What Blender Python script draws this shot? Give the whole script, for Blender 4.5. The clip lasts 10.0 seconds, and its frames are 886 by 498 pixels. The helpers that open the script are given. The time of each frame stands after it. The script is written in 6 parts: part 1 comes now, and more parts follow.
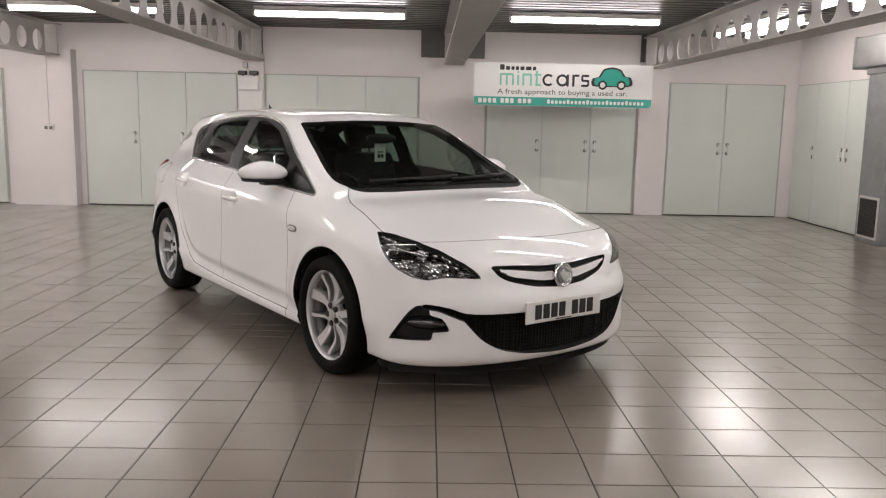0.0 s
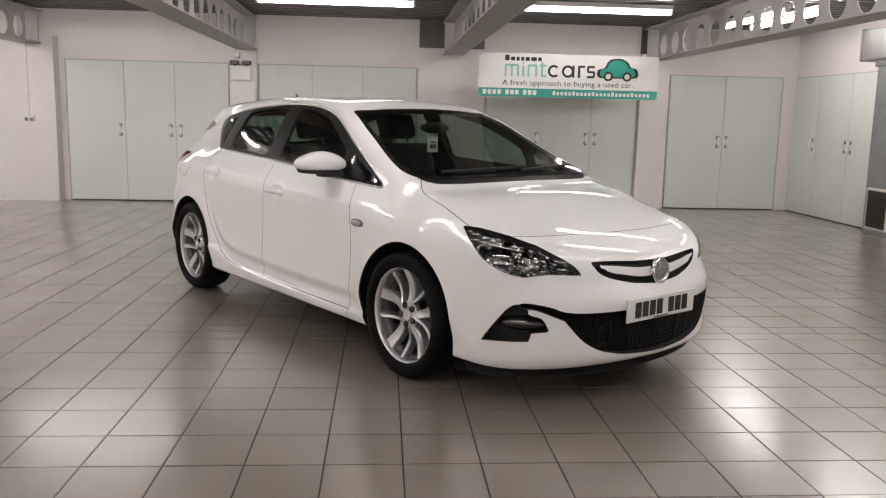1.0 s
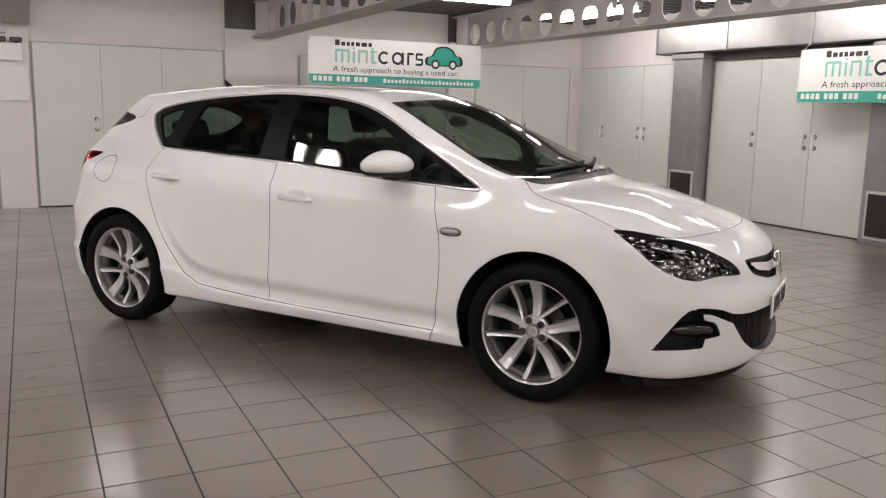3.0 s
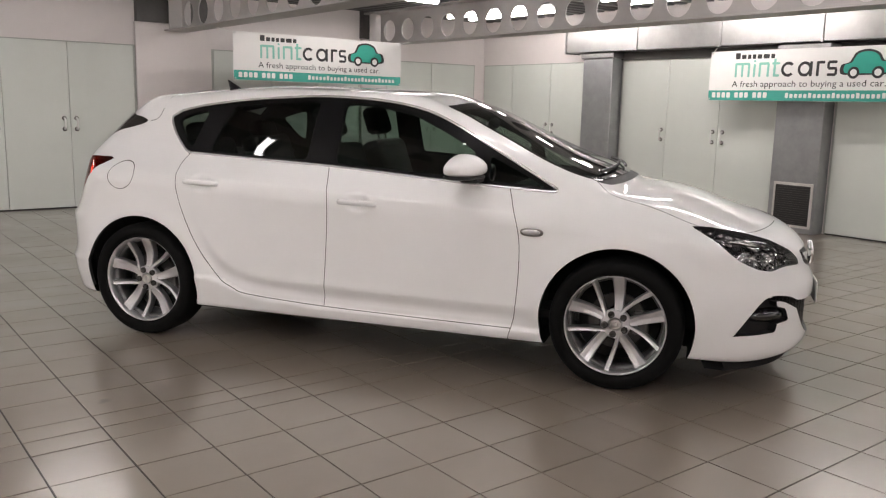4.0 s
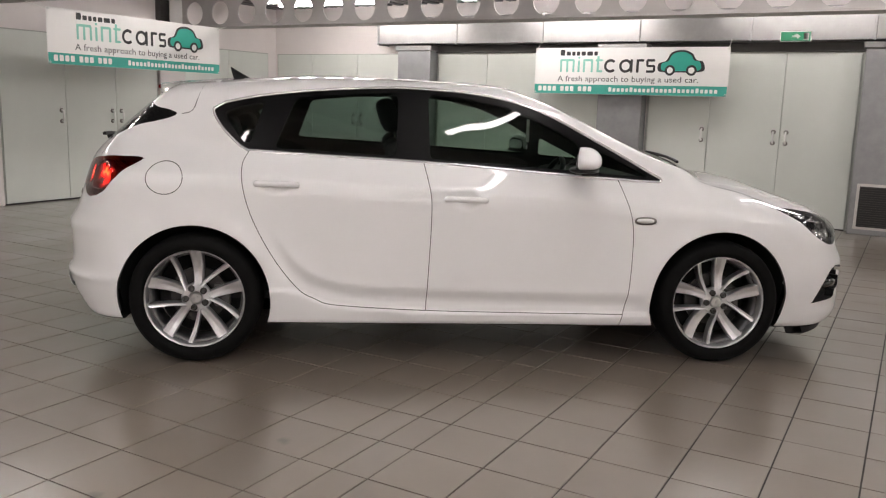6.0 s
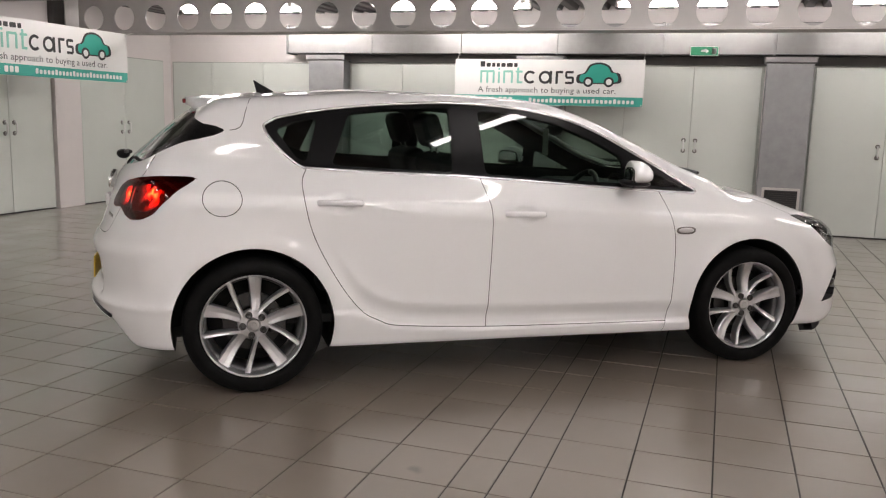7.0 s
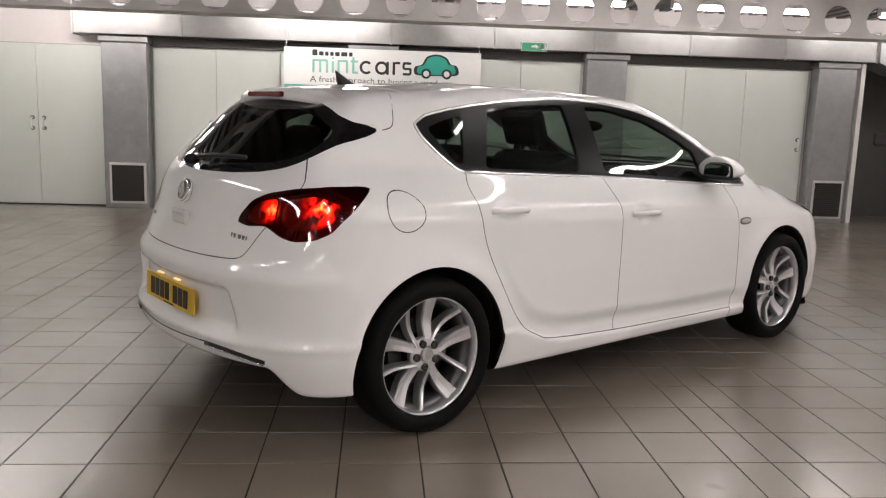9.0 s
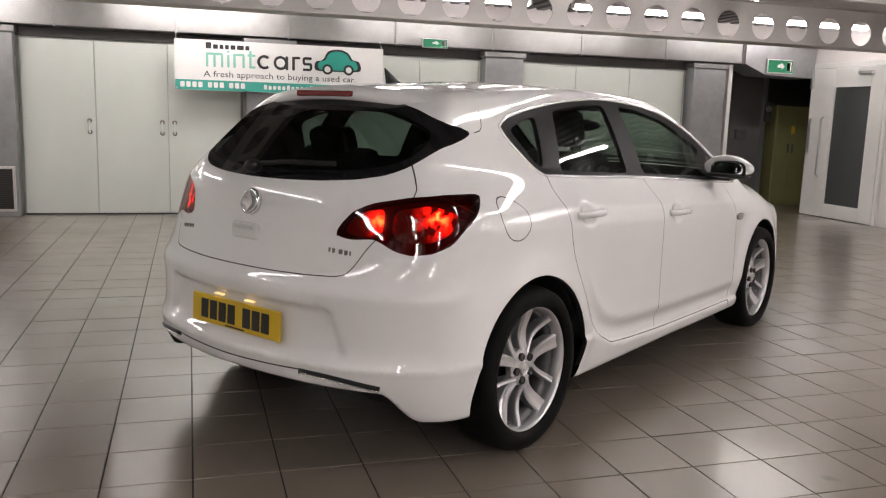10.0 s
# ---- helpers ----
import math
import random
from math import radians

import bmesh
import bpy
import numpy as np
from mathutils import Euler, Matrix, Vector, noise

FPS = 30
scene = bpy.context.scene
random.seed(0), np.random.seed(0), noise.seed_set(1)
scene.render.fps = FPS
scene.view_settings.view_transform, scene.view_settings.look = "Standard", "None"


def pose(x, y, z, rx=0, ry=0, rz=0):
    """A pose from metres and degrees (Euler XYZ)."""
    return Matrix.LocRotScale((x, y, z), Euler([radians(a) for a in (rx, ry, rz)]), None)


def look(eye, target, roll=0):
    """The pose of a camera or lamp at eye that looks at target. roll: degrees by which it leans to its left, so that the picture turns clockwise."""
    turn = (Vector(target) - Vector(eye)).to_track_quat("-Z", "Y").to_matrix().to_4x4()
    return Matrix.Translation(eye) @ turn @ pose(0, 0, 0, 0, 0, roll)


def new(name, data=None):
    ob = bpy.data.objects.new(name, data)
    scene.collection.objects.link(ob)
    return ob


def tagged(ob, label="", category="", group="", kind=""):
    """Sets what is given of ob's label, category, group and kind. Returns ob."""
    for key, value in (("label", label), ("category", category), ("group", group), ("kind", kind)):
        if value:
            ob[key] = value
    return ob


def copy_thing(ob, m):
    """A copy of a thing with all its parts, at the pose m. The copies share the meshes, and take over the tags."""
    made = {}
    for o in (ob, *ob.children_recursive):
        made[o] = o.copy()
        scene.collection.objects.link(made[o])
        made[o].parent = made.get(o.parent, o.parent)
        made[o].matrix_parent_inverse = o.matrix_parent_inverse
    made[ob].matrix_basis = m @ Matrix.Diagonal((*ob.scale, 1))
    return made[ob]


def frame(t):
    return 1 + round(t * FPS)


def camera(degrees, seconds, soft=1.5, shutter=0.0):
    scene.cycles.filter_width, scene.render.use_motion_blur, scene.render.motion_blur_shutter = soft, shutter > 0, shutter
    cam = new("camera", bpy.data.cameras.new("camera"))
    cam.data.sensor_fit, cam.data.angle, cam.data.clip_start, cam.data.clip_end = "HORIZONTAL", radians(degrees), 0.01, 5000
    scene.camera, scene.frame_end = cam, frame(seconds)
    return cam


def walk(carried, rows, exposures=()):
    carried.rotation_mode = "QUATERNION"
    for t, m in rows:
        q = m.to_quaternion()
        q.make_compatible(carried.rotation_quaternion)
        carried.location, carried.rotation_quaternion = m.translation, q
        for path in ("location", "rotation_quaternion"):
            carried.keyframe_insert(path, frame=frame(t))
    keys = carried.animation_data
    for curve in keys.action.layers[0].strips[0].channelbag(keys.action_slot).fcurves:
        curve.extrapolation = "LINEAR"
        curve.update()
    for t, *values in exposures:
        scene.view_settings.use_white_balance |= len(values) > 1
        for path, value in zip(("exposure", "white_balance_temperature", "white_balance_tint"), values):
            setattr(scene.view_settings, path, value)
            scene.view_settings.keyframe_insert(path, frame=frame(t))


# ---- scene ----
cam = camera(56.2, 10.0, 1.2)
PATH = [
    (0, (-0.085, 0.095, 1.388), (-0.044, 2.071, 1.08), 1.2),
    (0.5, (-0.38, 0.192, 1.373), (-0.327, 2.168, 1.064), 1.4),
    (1, (-0.723, 0.391, 1.334), (-0.576, 2.361, 1.016), 1.3),
    (1.5, (-1.148, 0.625, 1.326), (-0.815, 2.57, 1.001), 1.4),
    (2, (-1.653, 0.826, 1.319), (-1.144, 2.733, 0.992), 1.5),
    (2.5, (-2.107, 1.134, 1.315), (-1.412, 2.98, 0.984), 1.5),
    (4, (-3.645, 1.949, 1.355), (-2.441, 3.508, 1.013), 1.3),
    (4.5, (-4.037, 2.338, 1.32), (-2.7, 3.783, 0.971), 1.7),
    (5, (-4.455, 2.755, 1.342), (-2.967, 4.042, 0.982), 1.5),
    (5.5, (-4.774, 3.21, 1.311), (-3.165, 4.343, 0.954), 1.6),
    (7, (-5.447, 4.693, 1.326), (-3.574, 5.317, 1.007), 1.6),
    (7.5, (-5.578, 5.231, 1.317), (-3.658, 5.696, 1.005), 1.6),
    (8, (-5.583, 5.802, 1.324), (-3.627, 6.07, 1.006), 1.8),
    (8.5, (-5.55, 6.389, 1.315), (-3.577, 6.45, 0.997), 1.7),
    (9, (-5.397, 6.944, 1.3), (-3.43, 6.784, 0.978), 1.8),
    (9.5, (-5.235, 7.49, 1.29), (-3.296, 7.116, 0.971), 1.8),
    (10, (-5.019, 7.969, 1.292), (-3.132, 7.388, 0.972), 1.8),
]
walk(cam, [(t, look(eye, target, roll)) for t, eye, target, roll in PATH])

# ---- world and light ----
world = bpy.data.worlds.new("world")
scene.world = world
world.use_nodes = True
world.node_tree.nodes["Background"].inputs[0].default_value = (0.5, 0.52, 0.55, 1)
world.node_tree.nodes["Background"].inputs[1].default_value = 0.02
scene.view_settings.exposure = 0.0
TUBE_POWER = 33.5


# ---- materials ----
def mat(name, color, rough=0.5, metal=0.0, var=0.0, scale=4.0, bump=0.0, bump_scale=60.0, coat=0.0, spec=0.5, random_var=0.0, rough_var=0.0, stretch=(1, 1, 1), coat_rough=0.03, world_size=False):
    m = bpy.data.materials.new(name)
    m.use_nodes = True
    t = m.node_tree
    n, l = t.nodes, t.links
    b = n["Principled BSDF"]
    b.inputs["Base Color"].default_value = (*color, 1)
    b.inputs["Roughness"].default_value = rough
    b.inputs["Metallic"].default_value = metal
    b.inputs["Specular IOR Level"].default_value = spec
    b.inputs["Coat Weight"].default_value = coat
    b.inputs["Coat Roughness"].default_value = coat_rough
    tc = n.new("ShaderNodeTexCoord")
    mp = n.new("ShaderNodeMapping")
    mp.inputs["Scale"].default_value = stretch
    l.new(n.new("ShaderNodeNewGeometry").outputs["Position"] if world_size else tc.outputs["Object"], mp.inputs["Vector"])
    if var > 0 or random_var > 0:
        no = n.new("ShaderNodeTexNoise")
        no.inputs["Scale"].default_value = scale
        no.inputs["Detail"].default_value = 8
        no.inputs["Roughness"].default_value = 0.65
        l.new(mp.outputs["Vector"], no.inputs["Vector"])
        rm = n.new("ShaderNodeMapRange")
        rm.inputs["From Min"].default_value, rm.inputs["From Max"].default_value = 0.25, 0.75
        rm.inputs["To Min"].default_value, rm.inputs["To Max"].default_value = 1 - var, 1 + var
        l.new(no.outputs["Fac"], rm.inputs["Value"])
        last = rm.outputs["Result"]
        if random_var > 0:
            oi = n.new("ShaderNodeObjectInfo")
            r2 = n.new("ShaderNodeMapRange")
            r2.inputs["To Min"].default_value, r2.inputs["To Max"].default_value = 1 - random_var, 1 + random_var
            l.new(oi.outputs["Random"], r2.inputs["Value"])
            mu = n.new("ShaderNodeMath")
            mu.operation = "MULTIPLY"
            l.new(last, mu.inputs[0])
            l.new(r2.outputs["Result"], mu.inputs[1])
            last = mu.outputs[0]
        mx = n.new("ShaderNodeVectorMath")
        mx.operation = "SCALE"
        mx.inputs[0].default_value = color
        l.new(last, mx.inputs["Scale"])
        l.new(mx.outputs["Vector"], b.inputs["Base Color"])
    if rough_var > 0:
        n3 = n.new("ShaderNodeTexNoise")
        n3.inputs["Scale"].default_value = scale * 2.3
        n3.inputs["Detail"].default_value = 6
        l.new(mp.outputs["Vector"], n3.inputs["Vector"])
        r3 = n.new("ShaderNodeMapRange")
        r3.inputs["From Min"].default_value, r3.inputs["From Max"].default_value = 0.3, 0.7
        r3.inputs["To Min"].default_value, r3.inputs["To Max"].default_value = max(0.02, rough - rough_var), rough + rough_var
        l.new(n3.outputs["Fac"], r3.inputs["Value"])
        l.new(r3.outputs["Result"], b.inputs["Roughness"])
    if bump > 0:
        n2 = n.new("ShaderNodeTexNoise")
        n2.inputs["Scale"].default_value = bump_scale
        n2.inputs["Detail"].default_value = 5
        l.new(mp.outputs["Vector"], n2.inputs["Vector"])
        bp = n.new("ShaderNodeBump")
        bp.inputs["Strength"].default_value = bump
        bp.inputs["Distance"].default_value = 0.01
        l.new(n2.outputs["Fac"], bp.inputs["Height"])
        l.new(bp.outputs["Normal"], b.inputs["Normal"])
    return m


def glow(name, color, power):
    m = bpy.data.materials.new(name)
    m.use_nodes = True
    b = m.node_tree.nodes["Principled BSDF"]
    b.inputs["Base Color"].default_value = (*color, 1)
    b.inputs["Emission Color"].default_value = (*color, 1)
    b.inputs["Emission Strength"].default_value = power
    return m


def glass(name, tint, gloss_rough=0.0, see=1.0):
    """Thin pane: tinted see-through with a mirror film by Fresnel."""
    m = bpy.data.materials.new(name)
    m.use_nodes = True
    t = m.node_tree
    n, l = t.nodes, t.links
    n.clear()
    out = n.new("ShaderNodeOutputMaterial")
    tr = n.new("ShaderNodeBsdfTransparent")
    tr.inputs[0].default_value = (*tint, 1)
    gl = n.new("ShaderNodeBsdfGlossy")
    gl.inputs["Roughness"].default_value = gloss_rough
    lw = n.new("ShaderNodeLayerWeight")
    lw.inputs[0].default_value = 0.5
    pw = n.new("ShaderNodeMath")
    pw.operation = "POWER"
    pw.inputs[1].default_value = 4.5
    l.new(lw.outputs["Facing"], pw.inputs[0])
    fr = n.new("ShaderNodeMath")
    fr.operation = "MULTIPLY_ADD"
    fr.inputs[1].default_value, fr.inputs[2].default_value = 0.9, 0.05
    l.new(pw.outputs[0], fr.inputs[0])
    mx = n.new("ShaderNodeMixShader")
    l.new(fr.outputs[0], mx.inputs[0])
    l.new(tr.outputs[0], mx.inputs[1])
    l.new(gl.outputs[0], mx.inputs[2])
    l.new(mx.outputs[0], out.inputs[0])
    return m


WALL = mat("wall_paint", (0.735, 0.69, 0.675), 0.55, var=0.06, scale=0.9, bump=0.06, bump_scale=35)
DOOR_PAINT = mat("cupboard_paint", (0.645, 0.675, 0.63), 0.42, var=0.05, scale=1.1, random_var=0.03, bump=0.04, bump_scale=25)
# frame colour darker than the doors, for the shade in their gaps
DOOR_GAP_SHADE = mat("cupboard_gap_shade", (0.42, 0.435, 0.40), 0.6, var=0.1, scale=6)
GALV = mat("galvanised_steel", (0.31, 0.305, 0.30), 0.40, 0.9, var=0.12, scale=5, rough_var=0.05, bump=0.01, bump_scale=4)
RISER = mat("riser_steel", (0.36, 0.365, 0.37), 0.42, 0.75, var=0.12, scale=6, rough_var=0.1)
BEAM = mat("beam_paint", (0.45, 0.43, 0.415), 0.5, var=0.08, scale=3, bump=0.05)
DECK = mat("deck_steel", (0.125, 0.121, 0.117), 0.45, 0.35, var=0.12, scale=2)
DARK_STEEL = mat("dark_steel", (0.09, 0.086, 0.082), 0.55, 0.1, var=0.2, scale=5)
GAP = mat("shadow_gap", (0.03, 0.03, 0.03), 0.8)
TILE = mat("floor_tile", (0.205, 0.169, 0.136), 0.34, var=0.10, scale=0.8, random_var=0.06, world_size=True, spec=0.7, coat=1.0, coat_rough=0.20, rough_var=0.06)
TILE_FAR = mat("floor_tile_far", (0.205, 0.169, 0.136), 0.34, var=0.10, scale=0.8, world_size=True, spec=0.7, coat=1.0, coat_rough=0.20, rough_var=0.06)


def spotted(m, color):
    """Sparse dark spots and scuffs trodden into the tiles."""
    t = m.node_tree
    n, l = t.nodes, t.links
    old = n["Principled BSDF"].inputs["Base Color"].links[0].from_socket
    ge = n.new("ShaderNodeNewGeometry")
    nz = n.new("ShaderNodeTexNoise")
    nz.inputs["Scale"].default_value = 9
    l.new(ge.outputs["Position"], nz.inputs["Vector"])
    ad = n.new("ShaderNodeVectorMath")
    ad.operation = "MULTIPLY_ADD"
    ad.inputs[1].default_value = (0.12, 0.12, 0.0)
    l.new(nz.outputs["Color"], ad.inputs[0])
    l.new(ge.outputs["Position"], ad.inputs[2])
    vo = n.new("ShaderNodeTexVoronoi")
    vo.inputs["Scale"].default_value = 1.3
    l.new(ad.outputs["Vector"], vo.inputs["Vector"])
    mr = n.new("ShaderNodeMapRange")
    mr.inputs["From Min"].default_value, mr.inputs["From Max"].default_value = 0.02, 0.055
    mr.inputs["To Min"].default_value, mr.inputs["To Max"].default_value = 0.55, 0.0
    l.new(vo.outputs["Distance"], mr.inputs["Value"])
    mx = n.new("ShaderNodeMix")
    mx.data_type = "RGBA"
    l.new(mr.outputs["Result"], mx.inputs["Factor"])
    l.new(old, mx.inputs[6])
    mx.inputs[7].default_value = (*color, 1)
    l.new(mx.outputs[2], n["Principled BSDF"].inputs["Base Color"])


spotted(TILE, (0.05, 0.043, 0.036))
spotted(TILE_FAR, (0.05, 0.043, 0.036))
DARK_PANE = mat("dark_pane", (0.075, 0.08, 0.078), 0.12, spec=0.6)
GROUT = mat("grout", (0.026, 0.021, 0.017), 0.8, var=0.25, scale=14, bump=0.2)
CHROME = mat("chrome", (0.86, 0.86, 0.86), 0.16, 1.0)
HANDLE = mat("satin_nickel", (0.82, 0.82, 0.80), 0.38, 0.5)
STEEL = mat("brushed_steel", (0.66, 0.66, 0.65), 0.28, 1.0, var=0.06, scale=30)
PLASTIC_W = mat("white_plastic", (0.78, 0.77, 0.74), 0.4, var=0.03, scale=6)
PLASTIC_B = mat("black_plastic", (0.011, 0.011, 0.0115), 0.45, spec=0.3, var=0.15, scale=20, bump=0.05, bump_scale=200)
GLOSS_B = mat("gloss_black", (0.012, 0.012, 0.013), 0.08, coat=0.5)
RUBBER = mat("rubber", (0.0055, 0.0055, 0.0055), 0.65, spec=0.1, var=0.25, scale=12, bump=0.1, bump_scale=80)
PAINT = mat("white_car_paint", (0.85, 0.85, 0.848), 0.4, var=0.012, scale=3, coat=1.0, coat_rough=0.02, spec=0.1)
ALLOY = mat("alloy", (0.64, 0.64, 0.65), 0.29, 0.85, var=0.05, scale=8)
ALLOY_DARK = mat("brake_steel", (0.06, 0.058, 0.056), 0.45, 0.7, var=0.15, scale=15)
UNDER = mat("underbody", (0.006, 0.006, 0.006), 0.9)
TRIM = mat("interior_trim", (0.018, 0.018, 0.019), 0.7, var=0.2, scale=9, bump=0.08, bump_scale=150)
CLOTH = mat("seat_cloth", (0.018, 0.0185, 0.02), 0.85, var=0.25, scale=40, bump=0.15, bump_scale=300)
GLASS_SCREEN = glass("windscreen_glass", (0.50, 0.57, 0.52))
GLASS_SIDE = glass("side_glass", (0.43, 0.52, 0.465))
GLASS_DARK = glass("privacy_glass", (0.37, 0.45, 0.41))
GLASS_REAR = glass("rear_window_glass", (0.30, 0.37, 0.33))
LENS = glass("clear_lens", (0.9, 0.9, 0.9))
LENS_RED = glass("red_lens", (0.58, 0.085, 0.05))
RED_GLOW = glow("lit_tail_lamp", (1.0, 0.11, 0.05), 9.0)
AMBER_GLOW = glow("lit_plate_lamp", (1.0, 0.66, 0.28), 0.9)
BRAKE_RED = mat("brake_lens", (0.20, 0.012, 0.014), 0.25, coat=0.5)
RED_PLASTIC = mat("red_plastic", (0.055, 0.003, 0.004), 0.25, coat=0.5)
YELLOW = mat("yellow_plate", (0.75, 0.50, 0.03), 0.4, var=0.03, scale=20)
PLATE_W = mat("white_plate", (0.74, 0.74, 0.71), 0.4, var=0.03, scale=20)
INK = mat("black_ink", (0.02, 0.02, 0.02), 0.5)
TEAL = mat("teal_print", (0.02, 0.33, 0.25), 0.6, var=0.06, scale=5)
# the teal print, lightened for the glare lying on these bars
TEAL_GLARE = mat("teal_glare_print", (0.24, 0.55, 0.45), 0.6, var=0.08, scale=5)
TEAL_BAND = mat("teal_band_print", (0.05, 0.36, 0.29), 0.6, var=0.06, scale=5)
VINYL = mat("banner_vinyl", (0.80, 0.79, 0.77), 0.5, var=0.04, scale=3, bump=0.12, bump_scale=3)
GREEN = mat("sign_green", (0.01, 0.22, 0.10), 0.4)
CABINET = mat("olive_cabinet", (0.26, 0.25, 0.11), 0.5, var=0.08, scale=4)
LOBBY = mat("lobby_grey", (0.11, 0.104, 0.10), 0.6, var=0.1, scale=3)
TUBE = glow("fluorescent_tube", (1.0, 0.93, 0.91), TUBE_POWER)


# ---- mesh helpers ----
def link_bm(name, bm, material, parent=None, label="", smooth=False):
    me = bpy.data.meshes.new(name)
    bm.normal_update()
    bm.to_mesh(me)
    bm.free()
    for mm in material if isinstance(material, (list, tuple)) else [material]:
        me.materials.append(mm)
    if smooth:
        me.polygons.foreach_set("use_smooth", [True] * len(me.polygons))
    ob = new(name, me)
    if parent is not None:
        ob.parent = parent
    if label:
        ob["label"] = label
    return ob


def part(name, bm, material, parent, label="", smooth=False):
    return link_bm(name, bm, material, parent, label, smooth)


def empty(name, m=None):
    ob = new(name)
    ob.empty_display_size = 0.2
    if m is not None:
        ob.matrix_basis = m
    return ob


def add_box(bm, lo, hi, bevel=0.0, seg=2, m=None):
    vs = [bm.verts.new((x, y, z)) for x in (lo[0], hi[0]) for y in (lo[1], hi[1]) for z in (lo[2], hi[2])]
    fs = [bm.faces.new([vs[i] for i in q]) for q in ((0, 1, 3, 2), (4, 6, 7, 5), (0, 4, 5, 1), (2, 3, 7, 6), (0, 2, 6, 4), (1, 5, 7, 3))]
    if bevel > 0:
        es = {e for f in fs for e in f.edges}
        r = bmesh.ops.bevel(bm, geom=list(es), offset=bevel, segments=seg, affect="EDGES", profile=0.5)
        vs = list({v for f in r["faces"] for v in f.verts} | {v for v in vs if v.is_valid})
    if m is not None:
        bmesh.ops.transform(bm, matrix=m, verts=[v for v in vs if v.is_valid])
    return vs


def box(lo, hi, bevel=0.0, seg=2, m=None):
    bm = bmesh.new()
    add_box(bm, lo, hi, bevel, seg, m)
    return bm


def add_lathe(bm, profile, m=None, n=48, close=False):
    """Rings of (radius, height) turned about z."""
    m = m or Matrix()
    rings = []
    for r, h in profile:
        rings.append([bm.verts.new(m @ Vector((r * math.cos(2 * math.pi * i / n), r * math.sin(2 * math.pi * i / n), h))) for i in range(n)])
    pairs = list(zip(rings[:-1], rings[1:]))
    if close:
        pairs.append((rings[-1], rings[0]))
    for a, b in pairs:
        for i in range(n):
            bm.faces.new((a[i], a[(i + 1) % n], b[(i + 1) % n], b[i]))
    if not close:
        if profile[0][0] > 1e-5:
            bm.faces.new(list(reversed(rings[0])))
        if profile[-1][0] > 1e-5:
            bm.faces.new(rings[-1])
    return bm


def lathe(profile, m=None, n=48, close=False):
    return add_lathe(bmesh.new(), profile, m, n, close)


def add_tube(bm, pts, r, n=8):
    """A round bar along points."""
    pts = [Vector(p) for p in pts]
    rings = []
    for i, p in enumerate(pts):
        d = (pts[min(i + 1, len(pts) - 1)] - pts[max(i - 1, 0)]).normalized()
        u = d.orthogonal().normalized() if i == 0 else (rings_u - d * rings_u.dot(d)).normalized()
        rings_u = u
        w = d.cross(u)
        rings.append([bm.verts.new(p + r * (math.cos(2 * math.pi * k / n) * u + math.sin(2 * math.pi * k / n) * w)) for k in range(n)])
    for a, b in zip(rings[:-1], rings[1:]):
        for k in range(n):
            bm.faces.new((a[k], a[(k + 1) % n], b[(k + 1) % n], b[k]))
    bm.faces.new(list(reversed(rings[0])))
    bm.faces.new(rings[-1])
    return bm


def add_prism(bm, poly, d0, d1, m=None):
    """A flat outline in x and y, raised from d0 to d1 in z."""
    m = m or Matrix()
    a = [bm.verts.new(m @ Vector((x, y, d0))) for x, y in poly]
    b = [bm.verts.new(m @ Vector((x, y, d1))) for x, y in poly]
    k = len(poly)
    for i in range(k):
        bm.faces.new((a[i], a[(i + 1) % k], b[(i + 1) % k], b[i]))
    bm.faces.new(list(reversed(a)))
    bm.faces.new(b)
    return bm


def curve_pts(pts, steps=6, closed=False):
    """Catmull-Rom through points in the plane or in space."""
    p = np.array(pts, float)
    k = len(p)
    out = []
    for i in range(k if closed else k - 1):
        p0, p1, p2, p3 = (p[(i - 1) % k], p[i], p[(i + 1) % k], p[(i + 2) % k]) if closed else (p[max(i - 1, 0)], p[i], p[i + 1], p[min(i + 2, k - 1)])
        for j in range(steps):
            u = j / steps
            out.append(0.5 * (2 * p1 + (p2 - p0) * u + (2 * p0 - 5 * p1 + 4 * p2 - p3) * u * u + (3 * p1 - p0 - 3 * p2 + p3) * u ** 3))
    if not closed:
        out.append(p[-1])
    return np.array(out)

# ---- the room ----
NORTH, EAST, SOUTH, WEST, CEIL = 12.83, 5.53, -0.78, -9.0, 2.70
P = 0.3033
X0, Y0 = -0.026, 3.124


def setting(ob, label, category="wall"):
    return tagged(ob, label, category, kind="structure")


def wall(name, lo, hi, label, material=None):
    return setting(link_bm(name, box(lo, hi), material or WALL), label)


wall("wall_north", (WEST - 0.2, NORTH, -0.05), (EAST + 0.2, NORTH + 0.2, 2.95), "off-white painted back wall above grey cupboards")
wall("wall_east", (EAST, 0.5, -0.05), (EAST + 0.2, NORTH, 2.95), "off-white painted side wall behind the metal duct")
wall("wall_east_lintel", (EAST, SOUTH - 0.2, 2.15), (EAST + 0.2, 0.5, 2.95), "painted wall over the lobby opening")
wall("wall_west", (WEST - 0.2, SOUTH, -0.05), (WEST, NORTH, 2.95), "plain painted wall")
wall("wall_south", (WEST - 0.2, SOUTH - 0.2, -0.05), (5.25, SOUTH, 2.95), "off-white painted wall with a glazed door")
